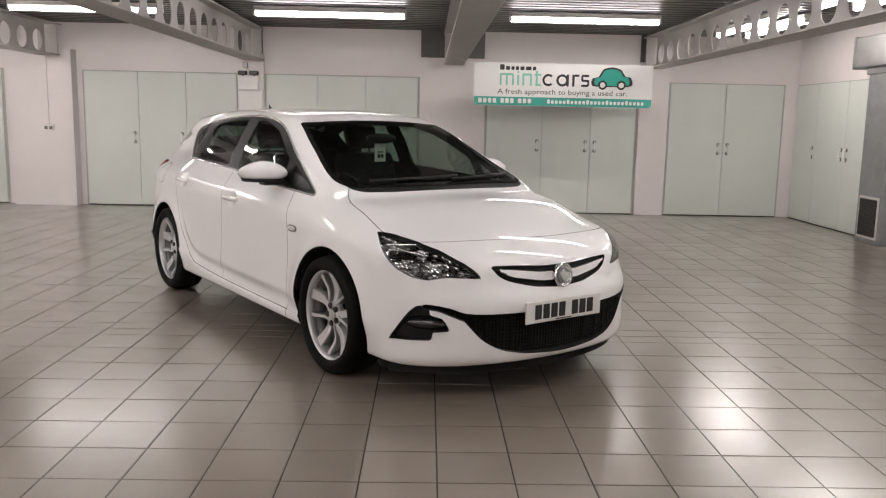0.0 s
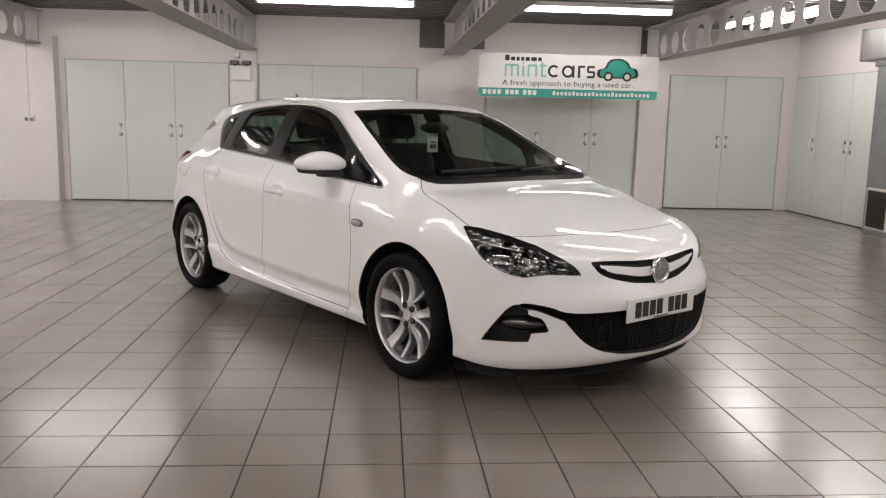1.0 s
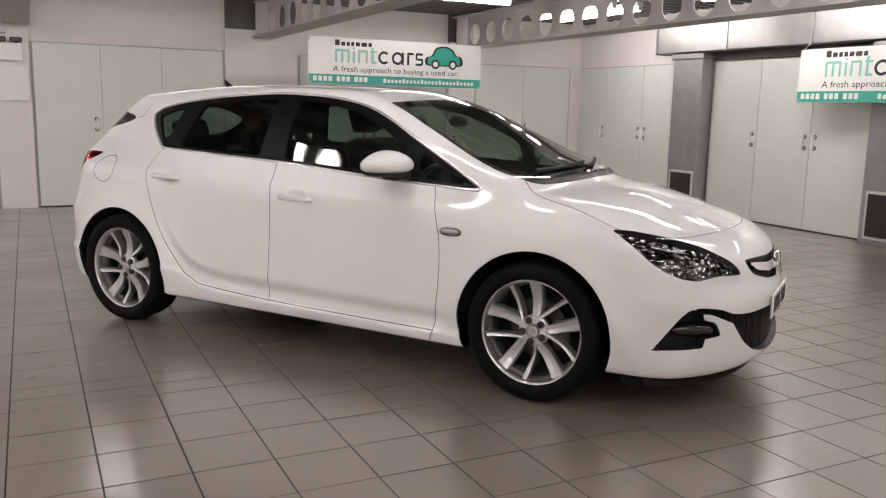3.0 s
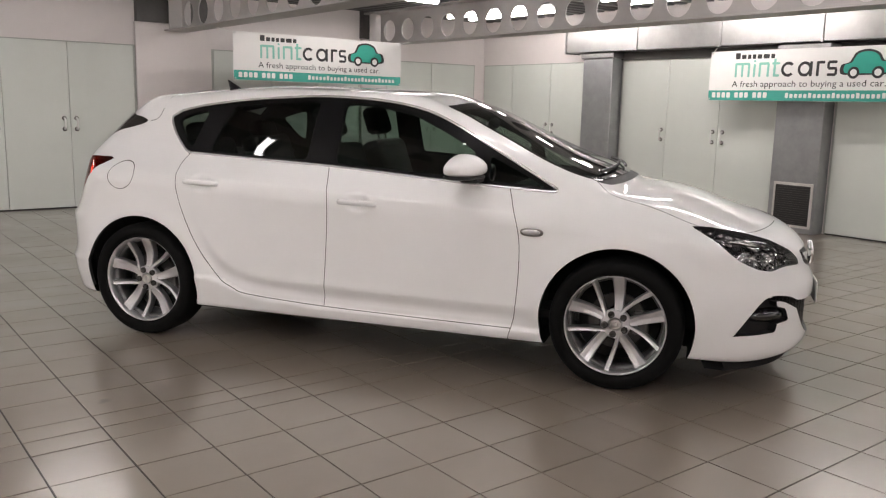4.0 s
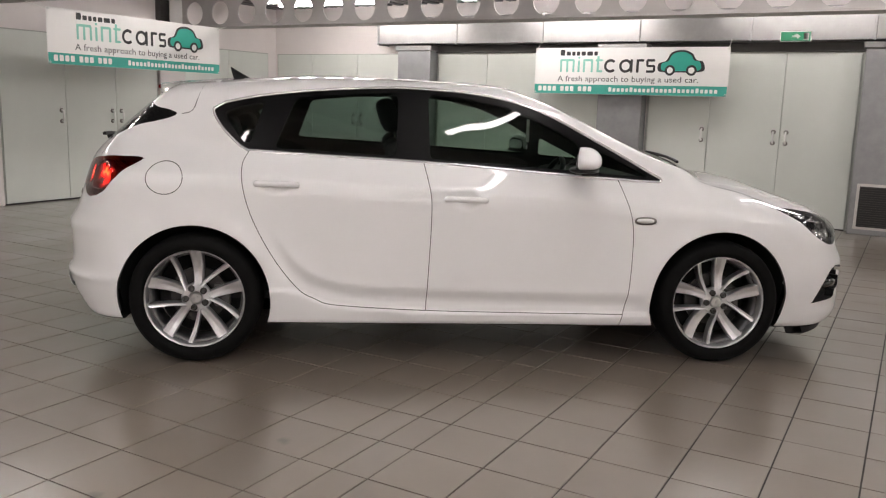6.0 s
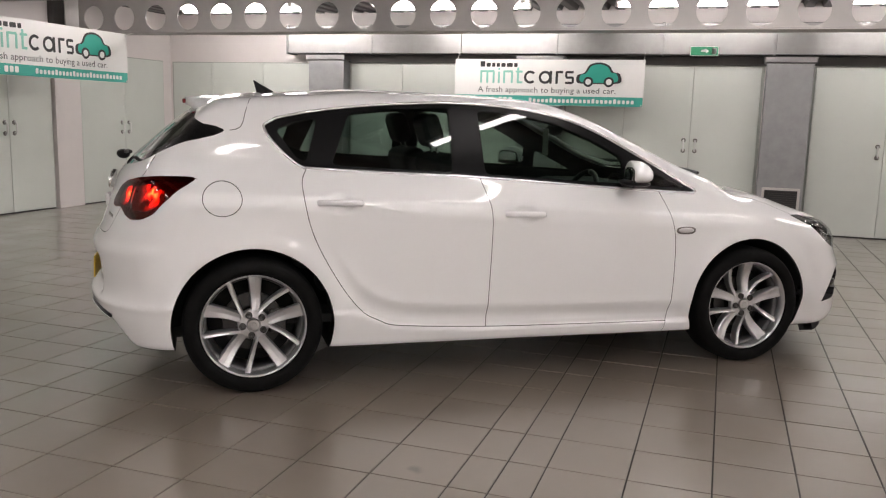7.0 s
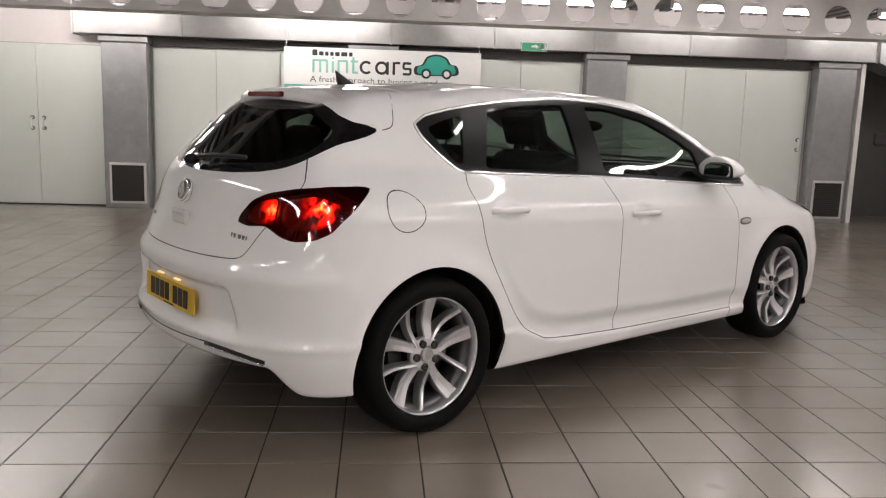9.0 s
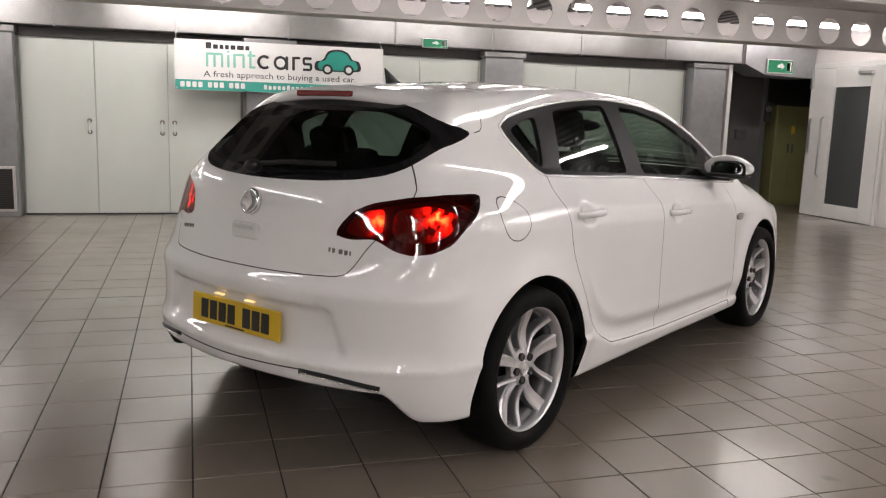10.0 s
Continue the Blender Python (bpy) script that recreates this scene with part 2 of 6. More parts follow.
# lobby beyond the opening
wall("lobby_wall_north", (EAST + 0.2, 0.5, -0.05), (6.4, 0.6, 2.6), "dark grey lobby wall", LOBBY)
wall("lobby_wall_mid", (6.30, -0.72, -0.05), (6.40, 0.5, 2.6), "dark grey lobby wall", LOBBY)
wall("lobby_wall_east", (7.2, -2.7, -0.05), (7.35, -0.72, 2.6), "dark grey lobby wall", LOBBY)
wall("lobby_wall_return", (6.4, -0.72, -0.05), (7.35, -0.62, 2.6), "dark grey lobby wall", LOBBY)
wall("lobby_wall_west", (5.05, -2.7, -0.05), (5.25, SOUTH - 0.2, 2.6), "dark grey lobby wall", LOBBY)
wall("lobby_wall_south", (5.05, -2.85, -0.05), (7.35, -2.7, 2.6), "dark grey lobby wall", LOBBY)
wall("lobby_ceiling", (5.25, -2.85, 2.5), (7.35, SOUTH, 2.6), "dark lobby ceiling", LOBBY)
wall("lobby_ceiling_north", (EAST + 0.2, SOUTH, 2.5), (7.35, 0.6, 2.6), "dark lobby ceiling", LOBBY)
wall("lobby_trim", (6.27, -0.80, 0.0), (6.36, -0.722, 2.3), "grey painted post in the lobby", RISER)

# piers between the cupboards
for k, (x0, x1) in enumerate(((-6.26, -5.34), (-2.94, -2.55), (-0.22, 0.76), (3.10, 3.54))):
    wall("pier_%d" % (k + 1), (x0, NORTH - (0.20 if k == 0 else 0.06), 0), (x1, NORTH, 2.30), "off-white plastered pier")
for k, (x0, x1) in enumerate(((-2.92, -2.57), (-0.21, 0.74), (3.09, 3.45))):
    setting(link_bm("padstone_%d" % (k + 1), box((x0, NORTH - 0.10, 2.30), (x1, NORTH, 2.70), 0.006), DARK_STEEL), "dark steel plate at the beam's end", "beam")

# ceiling: ribbed steel deck in one mesh
bm = bmesh.new()
prof, y = [], SOUTH - 0.2
while y < NORTH + 0.2:
    prof += [(y, 2.70), (y + 0.10, 2.70), (y + 0.125, 2.755), (y + 0.175, 2.755)]
    y += 0.20
for (ya, za), (yb, zb) in zip(prof[:-1], prof[1:]):
    q = [bm.verts.new(c) for c in ((WEST - 0.2, ya, za), (WEST - 0.2, yb, zb), (EAST + 0.2, yb, zb), (EAST + 0.2, ya, za))]
    bm.faces.new(q)
bmesh.ops.remove_doubles(bm, verts=bm.verts, dist=1e-4)
setting(link_bm("ceiling", bm, DECK), "grey ribbed steel roof deck", "ceiling")
setting(link_bm("ceiling_slab", box((WEST - 0.2, SOUTH - 0.2, 2.80), (EAST + 0.2, NORTH + 0.2, 2.95)), DECK), "concrete slab over the deck", "ceiling")


def build_beam(x):
    """Cellular beam along y: two flanges and a web with round holes."""
    beam = empty("cellular_beam", pose(x, 0, 0))
    tagged(beam, "light grey steel beam with a row of round holes", "beam", "ceiling beams", "structure")
    y0, y1, zb, zt, zc, r, pitch = SOUTH, NORTH - 0.1, 2.20, 2.66, 2.395, 0.147, 0.459
    part("flange", box((-0.15, y0, zb), (0.15, y1, zb + 0.018), 0.003, 1), BEAM, beam)
    part("flange", box((-0.15, y0, zt - 0.018), (0.15, y1, zt), 0.003, 1), BEAM, beam)
    part("end_plate", box((-0.14, y1 - 0.16, zb + 0.018), (0.14, y1 - 0.145, zt - 0.018), 0.002, 1), BEAM, beam)
    bm = bmesh.new()
    n = 32
    yc = 10.878 + pitch * 3
    lo, hi, half = zb + 0.018, zt - 0.018, pitch / 2
    while yc - half > y0:
        cols = []
        for xx in (-0.006, 0.006):
            inner = [bm.verts.new((xx, yc + r * math.cos(2 * math.pi * k / n), zc + r * math.sin(2 * math.pi * k / n))) for k in range(n)]
            outer = []
            for k in range(n):
                c, s = math.cos(2 * math.pi * k / n), math.sin(2 * math.pi * k / n)
                f = min(half / max(abs(c), 1e-6), ((hi - zc) if s > 0 else (zc - lo)) / max(abs(s), 1e-6))
                outer.append(bm.verts.new((xx, yc + f * c, zc + f * s)))
            # square corners of the cell
            cols.append((inner, outer))
            for k in range(n):
                q = (inner[k], outer[k], outer[(k + 1) % n], inner[(k + 1) % n])
                bm.faces.new(q if xx > 0 else q[::-1])
            for k in range(n):
                a, b = outer[k].co, outer[(k + 1) % n].co
                if abs(a.y - b.y) > 1e-5 and abs(a.z - b.z) > 1e-5:
                    on_side_edge = a if abs(abs(a.y - yc) - half) < 1e-5 else b
                    other = b if on_side_edge is a else a
                    corner = bm.verts.new((xx, on_side_edge.y, other.z))
                    q = (outer[k], corner, outer[(k + 1) % n])
                    bm.faces.new(q if xx > 0 else q[::-1])
        for k in range(n):
            bm.faces.new((cols[0][0][k], cols[1][0][k], cols[1][0][(k + 1) % n], cols[0][0][(k + 1) % n]))
        yc -= pitch
    part("web", bm, BEAM, beam)
    return beam


beam = build_beam(3.25)
for x in (0.28, -2.68, -5.64):
    copy_thing(beam, pose(x, 0, 0))


# fluorescent battens; several out of view are added to even out the light
def build_batten():
    lamp = empty("fluorescent_light")
    tagged(lamp, "lit white fluorescent batten under the ribbed deck; some copies are added fill", "light", "ceiling lights")
    part("housing", box((-0.91, -0.045, 0.045), (0.91, 0.045, 0.10), 0.01), PLASTIC_W, lamp)
    part("end_cap", box((-0.915, -0.03, -0.005), (-0.885, 0.03, 0.045), 0.005), PLASTIC_W, lamp)
    part("end_cap", box((0.885, -0.03, -0.005), (0.915, 0.03, 0.045), 0.005), PLASTIC_W, lamp)
    part("tube", lathe([(0.032, -0.885), (0.032, 0.885)], Matrix.Translation((0, 0, 0.018)) @ Matrix.Rotation(math.pi / 2, 4, "Y"), 16), TUBE, lamp, "glowing white tube", True)
    return lamp


first = build_batten()
first.matrix_basis = pose(1.78, 10.35, 2.58)
# column -7.2, (-4.18, 6.3) and (1.78, 3.6) are unseen fill lamps
for x, rows in ((1.78, (6.3, 4.95, 3.6, 2.25)), (-1.28, (10.35, 4.95, 2.25)), (-4.18, (10.35, 6.3, 4.95, 2.25)), (-7.2, (10.35, 7.65, 4.95, 2.25))):
    for y in rows:
        copy_thing(first, pose(x, y, 2.58))
for y in (10.75, 7.85, 5.05, 2.7, 0.2):
    copy_thing(first, pose(4.25, y, 2.58, 0, 0, 90))
# second east-bay battens, added to brighten the north-east corner
copy_thing(first, pose(3.85, 7.85, 2.58, 0, 0, 90))
copy_thing(first, pose(3.85, 10.75, 2.58, 0, 0, 90))
# unseen closer rows added over the west bays to brighten car and floor
for x, y in ((-4.18, 3.6), (-4.18, 0.9), (-5.9, 8.9), (-7.2, 9.0), (-7.2, 6.3), (-7.2, 3.6), (-7.2, 0.9), (-1.28, 0.9)):
    copy_thing(first, pose(x, y, 2.58))


# cupboard doors along the walls
DARK_ROSE = mat("handle_steel", (0.20, 0.19, 0.18), 0.3, 0.9)


def d_handle(parent, x, z, out):
    """Pull handle on the face y = 0, standing out to -y."""
    bm = bmesh.new()
    pts = [(x, 0, z - 0.065), (x, -0.03, z - 0.065), (x, -0.042, z - 0.05), (x, -0.042, z + 0.05), (x, -0.03, z + 0.065), (x, 0, z + 0.065)]
    add_tube(bm, pts, 0.012, 8)
    h = part("handle", bm, HANDLE, parent, "bright steel pull handle", True)
    for zz in (z - 0.065, z + 0.065):
        part("handle_rose", lathe([(0.027, 0.0), (0.027, 0.004), (0.018, 0.010), (0.0, 0.012)], Matrix.Translation((x, 0, zz)) @ Matrix.Rotation(math.pi / 2, 4, "X"), 16), DARK_ROSE, h)
    part("lock", lathe([(0.012, 0), (0.012, 0.006), (0, 0.006)], Matrix.Translation((x, -0.0, z + 0.10)) @ Matrix.Rotation(math.pi / 2, 4, "X"), 16), STEEL, h)


def cupboard_door(m, width, height, handle):
    d = link_bm("cupboard_door", box((0.003, -0.022, 0.016), (width - 0.003, 0.0, height), 0.003, 1), DOOR_PAINT)
    d.matrix_basis = m
    tagged(d, "pale grey-green flush cupboard door with steel pull handle" if handle is not None else "pale grey-green flush cupboard door", "door", "cupboard doors")
    if handle is not None:
        d_handle(d, width - 0.07 if handle > 0 else 0.07, 1.03, -0.022)
        for ch in d.children:
            ch.location.y = -0.022
    return d


NORTH_DOORS = [([-5.23, -4.43, -3.72, -2.96], (1, 1, -1)), ([-2.52, -1.76, -1.03, -0.25], (1, 1, -1)), ([0.80, 1.64, 2.38, 3.06], (1, 1, -1)), ([3.57, 4.42, 5.30], (1, -1)), ([-8.6, -7.8, -7.1, -6.45], (1, 1, -1))]
for edges, hs in NORTH_DOORS:
    for a, b, hnd in zip(edges[:-1], edges[1:], hs):
        cupboard_door(pose(a, NORTH - 0.012, 0), b - a, 2.0, hnd)
    # dark strip in place of the shade in the gap below the doors
    setting(link_bm("baseboard", box((edges[0], NORTH - 0.030, 0.0), (edges[-1], NORTH - 0.011, 0.013)), GAP), "dark strip standing for the shaded gap under the cupboard doors", "trim")
    setting(link_bm("door_frame", box((edges[0] - 0.03, NORTH - 0.010, 0.0), (edges[-1] + 0.03, NORTH - 0.001, 2.015)), DOOR_GAP_SHADE), "grey-green cupboard frame, darkened for the shade in the door gaps", "frame")
EAST_DOORS = [([12.76, 12.06, 11.2, 10.40], (1, 1, -1)), ([9.78, 9.0, 8.2, 7.36], (1, 1, -1)), ([6.70, 5.95, 5.12, 4.33], (1, 1, -1)), ([3.73, 2.92, 2.10, 1.24], (1, -1, 1))]
for edges, hs in EAST_DOORS:
    for a, b, hnd in zip(edges[:-1], edges[1:], hs):
        cupboard_door(pose(EAST - 0.012, a, 0, 0, 0, -90), a - b, 2.0, hnd)
    # same painted shade below the east doors
    setting(link_bm("baseboard", box((EAST - 0.030, edges[-1], 0.0), (EAST - 0.011, edges[0], 0.013)), GAP), "dark strip standing for the shaded gap under the cupboard doors", "trim")
    setting(link_bm("door_frame", box((EAST - 0.010, edges[-1] - 0.03, 0.0), (EAST - 0.001, edges[0] + 0.03, 2.015)), DOOR_GAP_SHADE), "grey-green cupboard frame, darkened for the shade in the door gaps", "frame")

# air duct along the east wall, in flanged lengths, with risers
duct = empty("air_duct", pose(0, 0, 0))
tagged(duct, "galvanised steel air duct in flanged lengths along the wall", "duct")
edges = [10.66, 9.37, 8.09, 6.81, 5.50, 4.22, 2.97, 1.70, 0.46]
for a, b in zip(edges[:-1], edges[1:]):
    part("duct_length", box((5.25, b + 0.004, 2.13), (5.52, a - 0.004, 2.50), 0.006, 1), GALV, duct)
for a in edges:
    part("flange", box((5.236, a - 0.014, 2.118), (5.525, a + 0.014, 2.512), 0.003, 1), GALV, duct)


# the duct turns down over the lobby
bm = bmesh.new()
add_prism(bm, [(0.452, 2.44), (0.452, 2.13), (0.10, 1.99), (-0.74, 1.97), (-0.74, 2.44)], 5.20, 5.70, Matrix(((0, 0, 1, 0), (1, 0, 0, 0), (0, 1, 0, 0), (0, 0, 0, 1))))
bmesh.ops.recalc_face_normals(bm, faces=bm.faces)
part("duct_end", bm, RISER, duct, "dull grey sheet metal end")
# header panel, coloured dark for the duct's shadow as well
setting(link_bm("door_header", box((EAST - 0.05, 0.62, 2.02), (EAST - 0.001, 10.40, 2.125), 0.003, 1), DARK_STEEL), "header strip between duct and cupboards, its dark colour including the duct's shadow", "trim")


VENT_RIM = mat("vent_rim", (0.62, 0.60, 0.57), 0.45, var=0.08, scale=8)
VENT_SLAT = mat("vent_slat", (0.045, 0.040, 0.036), 0.6, var=0.15, scale=15)


def build_riser(y0, y1):
    r = empty("duct_riser", pose(0, 0, 0))
    tagged(r, "grey metal riser with a black vent grille at its foot", "duct", "duct risers")
    part("casing", box((5.30, y0, 0.0), (5.52, y1, 2.04), 0.006, 1), RISER, r)
    part("collar", box((5.27, y0 - 0.03, 2.04), (5.525, y1 + 0.03, 2.115), 0.01, 1), GALV, r)
    v = part("vent_frame", box((5.288, y0 + 0.03, 0.06), (5.30, y1 - 0.06, 0.57), 0.003, 1), VENT_RIM, r)
    part("vent_back", box((5.283, y0 + 0.06, 0.09), (5.2885, y1 - 0.09, 0.54)), GAP, v)
    k = 0.10
    while k < 0.53:
        part("slat", box((5.278, y0 + 0.06, k), (5.284, y1 - 0.09, k + 0.008), 0, 1), VENT_SLAT, v)
        k += 0.025
    return r


for y0, y1 in ((9.81, 10.35), (6.74, 7.31), (3.77, 4.29), (0.68, 1.20)):
    build_riser(y0, y1)

# floor: grout bed and tiles
setting(link_bm("floor", box((WEST - 0.2, -2.9, -0.10), (7.75, NORTH + 0.2, -0.004)), GROUT), "dark grouted floor under the tiles", "floor")

# ---- the car ----
CAR_POSE = pose(-0.683, 6.095, 0, 0, 0, -55.21)
AXLE, TYRE_R, HALF_TRACK = 1.3425, 0.325, 0.762


def spl(xs, ys, soft=0.022):
    """A smooth curve near points, as a function of arrays."""
    xs, ys = np.array(xs, float), np.array(ys, float)
    d = np.diff(ys) / np.diff(xs)
    m = np.concatenate([[d[0]], np.where(d[:-1] * d[1:] > 0, 2 * d[:-1] * d[1:] / (d[:-1] + d[1:] + 1e-12), 0), [d[-1]]])

    def f(q):
        q = np.asarray(q, float)
        i = np.clip(np.searchsorted(xs, q) - 1, 0, len(xs) - 2)
        hh = xs[i + 1] - xs[i]
        u = np.clip((q - xs[i]) / hh, 0, 1)
        return (2 * u**3 - 3 * u**2 + 1) * ys[i] + (u**3 - 2 * u**2 + u) * hh * m[i] + (-2 * u**3 + 3 * u**2) * ys[i + 1] + (u**3 - u**2) * hh * m[i + 1]

    grid = np.arange(xs[0] - 0.2, xs[-1] + 0.2, 0.001)
    k = np.exp(-0.5 * (np.arange(-3 * soft, 3 * soft, 0.001) / soft) ** 2)
    table = np.convolve(np.pad(f(grid), len(k), mode="edge"), k / k.sum(), "same")[len(k):-len(k)]
    return lambda q: np.interp(q, grid, table)


def step(a, b, q):
    u = np.clip((q - a) / (b - a), 0, 1)
    return u * u * (3 - 2 * u)


SECTION = spl([0.10, 0.18, 0.24, 0.30, 0.42, 0.60, 0.76, 0.88, 0.955, 1.0, 1.10, 1.25, 1.40, 1.60], [0.79, 0.844, 0.859, 0.869, 0.876, 0.873, 0.871, 0.867, 0.847, 0.826, 0.784, 0.709, 0.617, 0.47])
TOP = spl([-2.3, -1.66, -1.4, -1.1, -0.7, -0.3, 0.0, 0.22, 0.45, 0.7, 1.0, 1.29, 1.37, 1.6, 1.85, 2.05, 2.2, 2.4], [1.319, 1.384, 1.408, 1.43, 1.452, 1.447, 1.438, 1.423, 1.354, 1.243, 1.113, 1.014, 0.966, 0.939, 0.866, 0.8, 0.732, 0.568])
BOW = spl([-2.0, -0.8, 0.0, 0.4, 1.1, 1.4, 2.3], [-0.032, -0.05, 0.057, 0.072, 0.232, 0.22, -0.014])
CROWN = spl([-2.0, -1.4, -0.5, 0.3, 0.9, 1.35, 1.7, 2.2], [0.139, 0.126, 0.108, 0.096, 0.029, 0.048, 0.096, 0.113])
NOSE = spl([0.08, 0.15, 0.24, 0.4, 0.5, 0.6, 0.68, 0.74, 0.85], [2.141, 2.212, 2.286, 2.289, 2.293, 2.249, 2.238, 2.204, 2.081])
TAIL = spl([0.12, 0.24, 0.37, 0.5, 0.6, 0.665, 0.70, 0.75, 0.9, 1.0, 1.06, 1.15, 1.25, 1.35, 1.5], [-2.015, -2.082, -2.119, -2.105, -2.109, -2.115, -2.089, -2.065, -2.014, -1.974, -1.924, -1.827, -1.713, -1.589, -1.399], 0.014)
FLOOR_Z = spl([-2.3, -1.9, -1.0, 1.0, 1.9, 2.4], [0.235, 0.215, 0.20, 0.19, 0.175, 0.20])


def smax(a, b, k):
    h = np.maximum(k - np.abs(a - b), 0) / k
    return np.maximum(a, b) + h * h * k * 0.25


LOW_IN = spl([-2.2, -1.8, -1.4, -1.0, -0.5, 0.0, 0.5, 1.0, 1.4, 1.8, 2.3], [0.082, 0.038, 0.014, 0.011, 0.015, 0.018, 0.016, 0.018, 0.027, 0.054, 0.089])
UP_IN = spl([-2.2, -1.8, -1.4, -1.0, -0.5, 0.0, 0.5, 1.0, 1.4, 1.8, 2.3], [0.322, 0.207, 0.153, 0.101, 0.092, 0.082, 0.051, 0.076, 0.077, 0.257, 0.631])


SHOULDER = spl([-1.9, -1.4, -0.9, 0.0, 0.9, 1.4], [0.955, 0.945, 0.93, 0.885, 0.84, 0.82])
BLADE = spl([-1.0, -0.92, -0.84, -0.74, -0.6, -0.3, 0.3, 1.0], [0.72, 0.615, 0.515, 0.445, 0.408, 0.390, 0.376, 0.368])
SILL = spl([-1.1, -0.9, -0.83, -0.75, -0.64, -0.22, 0.3, 0.82, 1.1], [0.386, 0.385, 0.374, 0.333, 0.301, 0.276, 0.266, 0.260, 0.262], 0.03)


def half_width(x, z):
    z2 = z + 0.05 * x * step(0.45, 0.9, z)
    up = step(0.80, 1.04, z2)
    w = SECTION(z2) - LOW_IN(x) * (1 - up) - UP_IN(x) * up
    for ax in (AXLE, -AXLE):
        r = np.sqrt((x - ax) ** 2 + (z - 0.33) ** 2)
        w = w + 0.020 * np.exp(-(((r - 0.38) / 0.075) ** 2)) * step(0.25, 0.4, z) * (1 - step(0.62, 0.8, z) * 0.4)
    d = z - SHOULDER(x)
    w = w + 0.013 * np.exp(-np.sqrt(d * d + 0.0001) / 0.034) * step(1.2, 0.3, x) * step(-1.85, -1.5, x)
    slope = (BLADE(x + 0.01) - BLADE(x - 0.01)) / 0.02
    d = (z - BLADE(x)) / np.sqrt(1 + slope * slope)
    reach = step(0.98, 0.8, x) * step(-1.0, -0.86, x)
    w = w + (0.007 * np.exp(-np.sqrt(d * d + 0.00006) / 0.03) - 0.013 * np.exp(-(((d + 0.055) / 0.036) ** 2))) * reach
    slope = (SILL(x + 0.01) - SILL(x - 0.01)) / 0.02
    skirt = step(0.012, -0.018, (z - SILL(x)) / np.sqrt(1 + slope * slope)) * step(1.06, 0.94, np.abs(x))
    for hx, hz in ((-0.94, 0.904), (-0.005, 0.845)):
        q = ((x - hx) / 0.058) ** 2 + ((z - hz) / 0.042) ** 2
        w = w - 0.017 * np.exp(-q * q)
    lip = np.exp(-np.sqrt((z - 0.424) ** 2 + 0.00005) / 0.022) * step(-1.60, -1.72, x)
    return w + 0.015 * skirt + 0.015 * lip


def car_field(p):
    x, y, z = p[..., 0], p[..., 1], p[..., 2]
    a = np.sqrt(y * y + 1e-6)
    side = (a - half_width(x, z)) * 0.93
    top = (z - (TOP(x + BOW(x) * a * a) - CROWN(x) * a * a)) * 0.92
    front = (x - (NOSE(z) - 0.12 * (a / 0.6) ** 2 - 0.34 * (a / 0.9) ** 6)) * 0.85
    recess = 0.030 * step(0.035, -0.035, a - 0.45 - 0.35 * (0.6 - z)) * step(0.42, 0.47, z) * step(0.628, 0.592, z)
    lip = 0.022 * np.exp(-np.sqrt((z - 0.414) ** 2 + 0.00005) / 0.022)
    rear = (TAIL(z) + recess - lip + 0.096 * (a / 0.6) ** 2 + 0.25 * (a / 0.92) ** 6 - x) * 0.82
    f = smax(side, top, 0.05 + 0.09 * step(0.9, 1.5, x))
    f = smax(f, front, 0.07)
    f = smax(f, rear, 0.05)
    return smax(f, floor_line(x, a) - z, 0.03)


def field_normal(p):
    e, g = 2e-3, np.zeros_like(p)
    for k in range(3):
        d = np.zeros(3)
        d[k] = e
        g[:, k] = (car_field(p + d) - car_field(p - d)) / (2 * e)
    return g


def sheet_normal(p, surface):
    """Normals of one sheet of the body taken alone, as the glass in it is bent."""
    e, g = 4e-3, np.zeros_like(p)
    for k in range(3):
        d = np.zeros(3)
        d[k] = e
        g[:, k] = (surface(p + d) - surface(p - d)) / (2 * e)
    return g / np.linalg.norm(g, axis=1)[:, None]


def top_sheet(p):
    x, a = p[:, 0], np.abs(p[:, 1])
    return p[:, 2] - (TOP(x + BOW(x) * a * a) - CROWN(x) * a * a)


def side_sheet(p):
    return np.abs(p[:, 1]) - (SECTION(p[:, 2] + 0.05 * p[:, 0]) - UP_IN(p[:, 0]))


def rear_sheet(p):
    return TAIL(p[:, 2]) + 0.096 * (np.abs(p[:, 1]) / 0.6) ** 2 - p[:, 0]


def settle_on(p, rounds=4):
    for _ in range(rounds):
        g = field_normal(p)
        f = car_field(p)
        p = p - np.clip(f / np.maximum((g * g).sum(1), 0.2), -0.02, 0.02)[:, None] * g
    return p


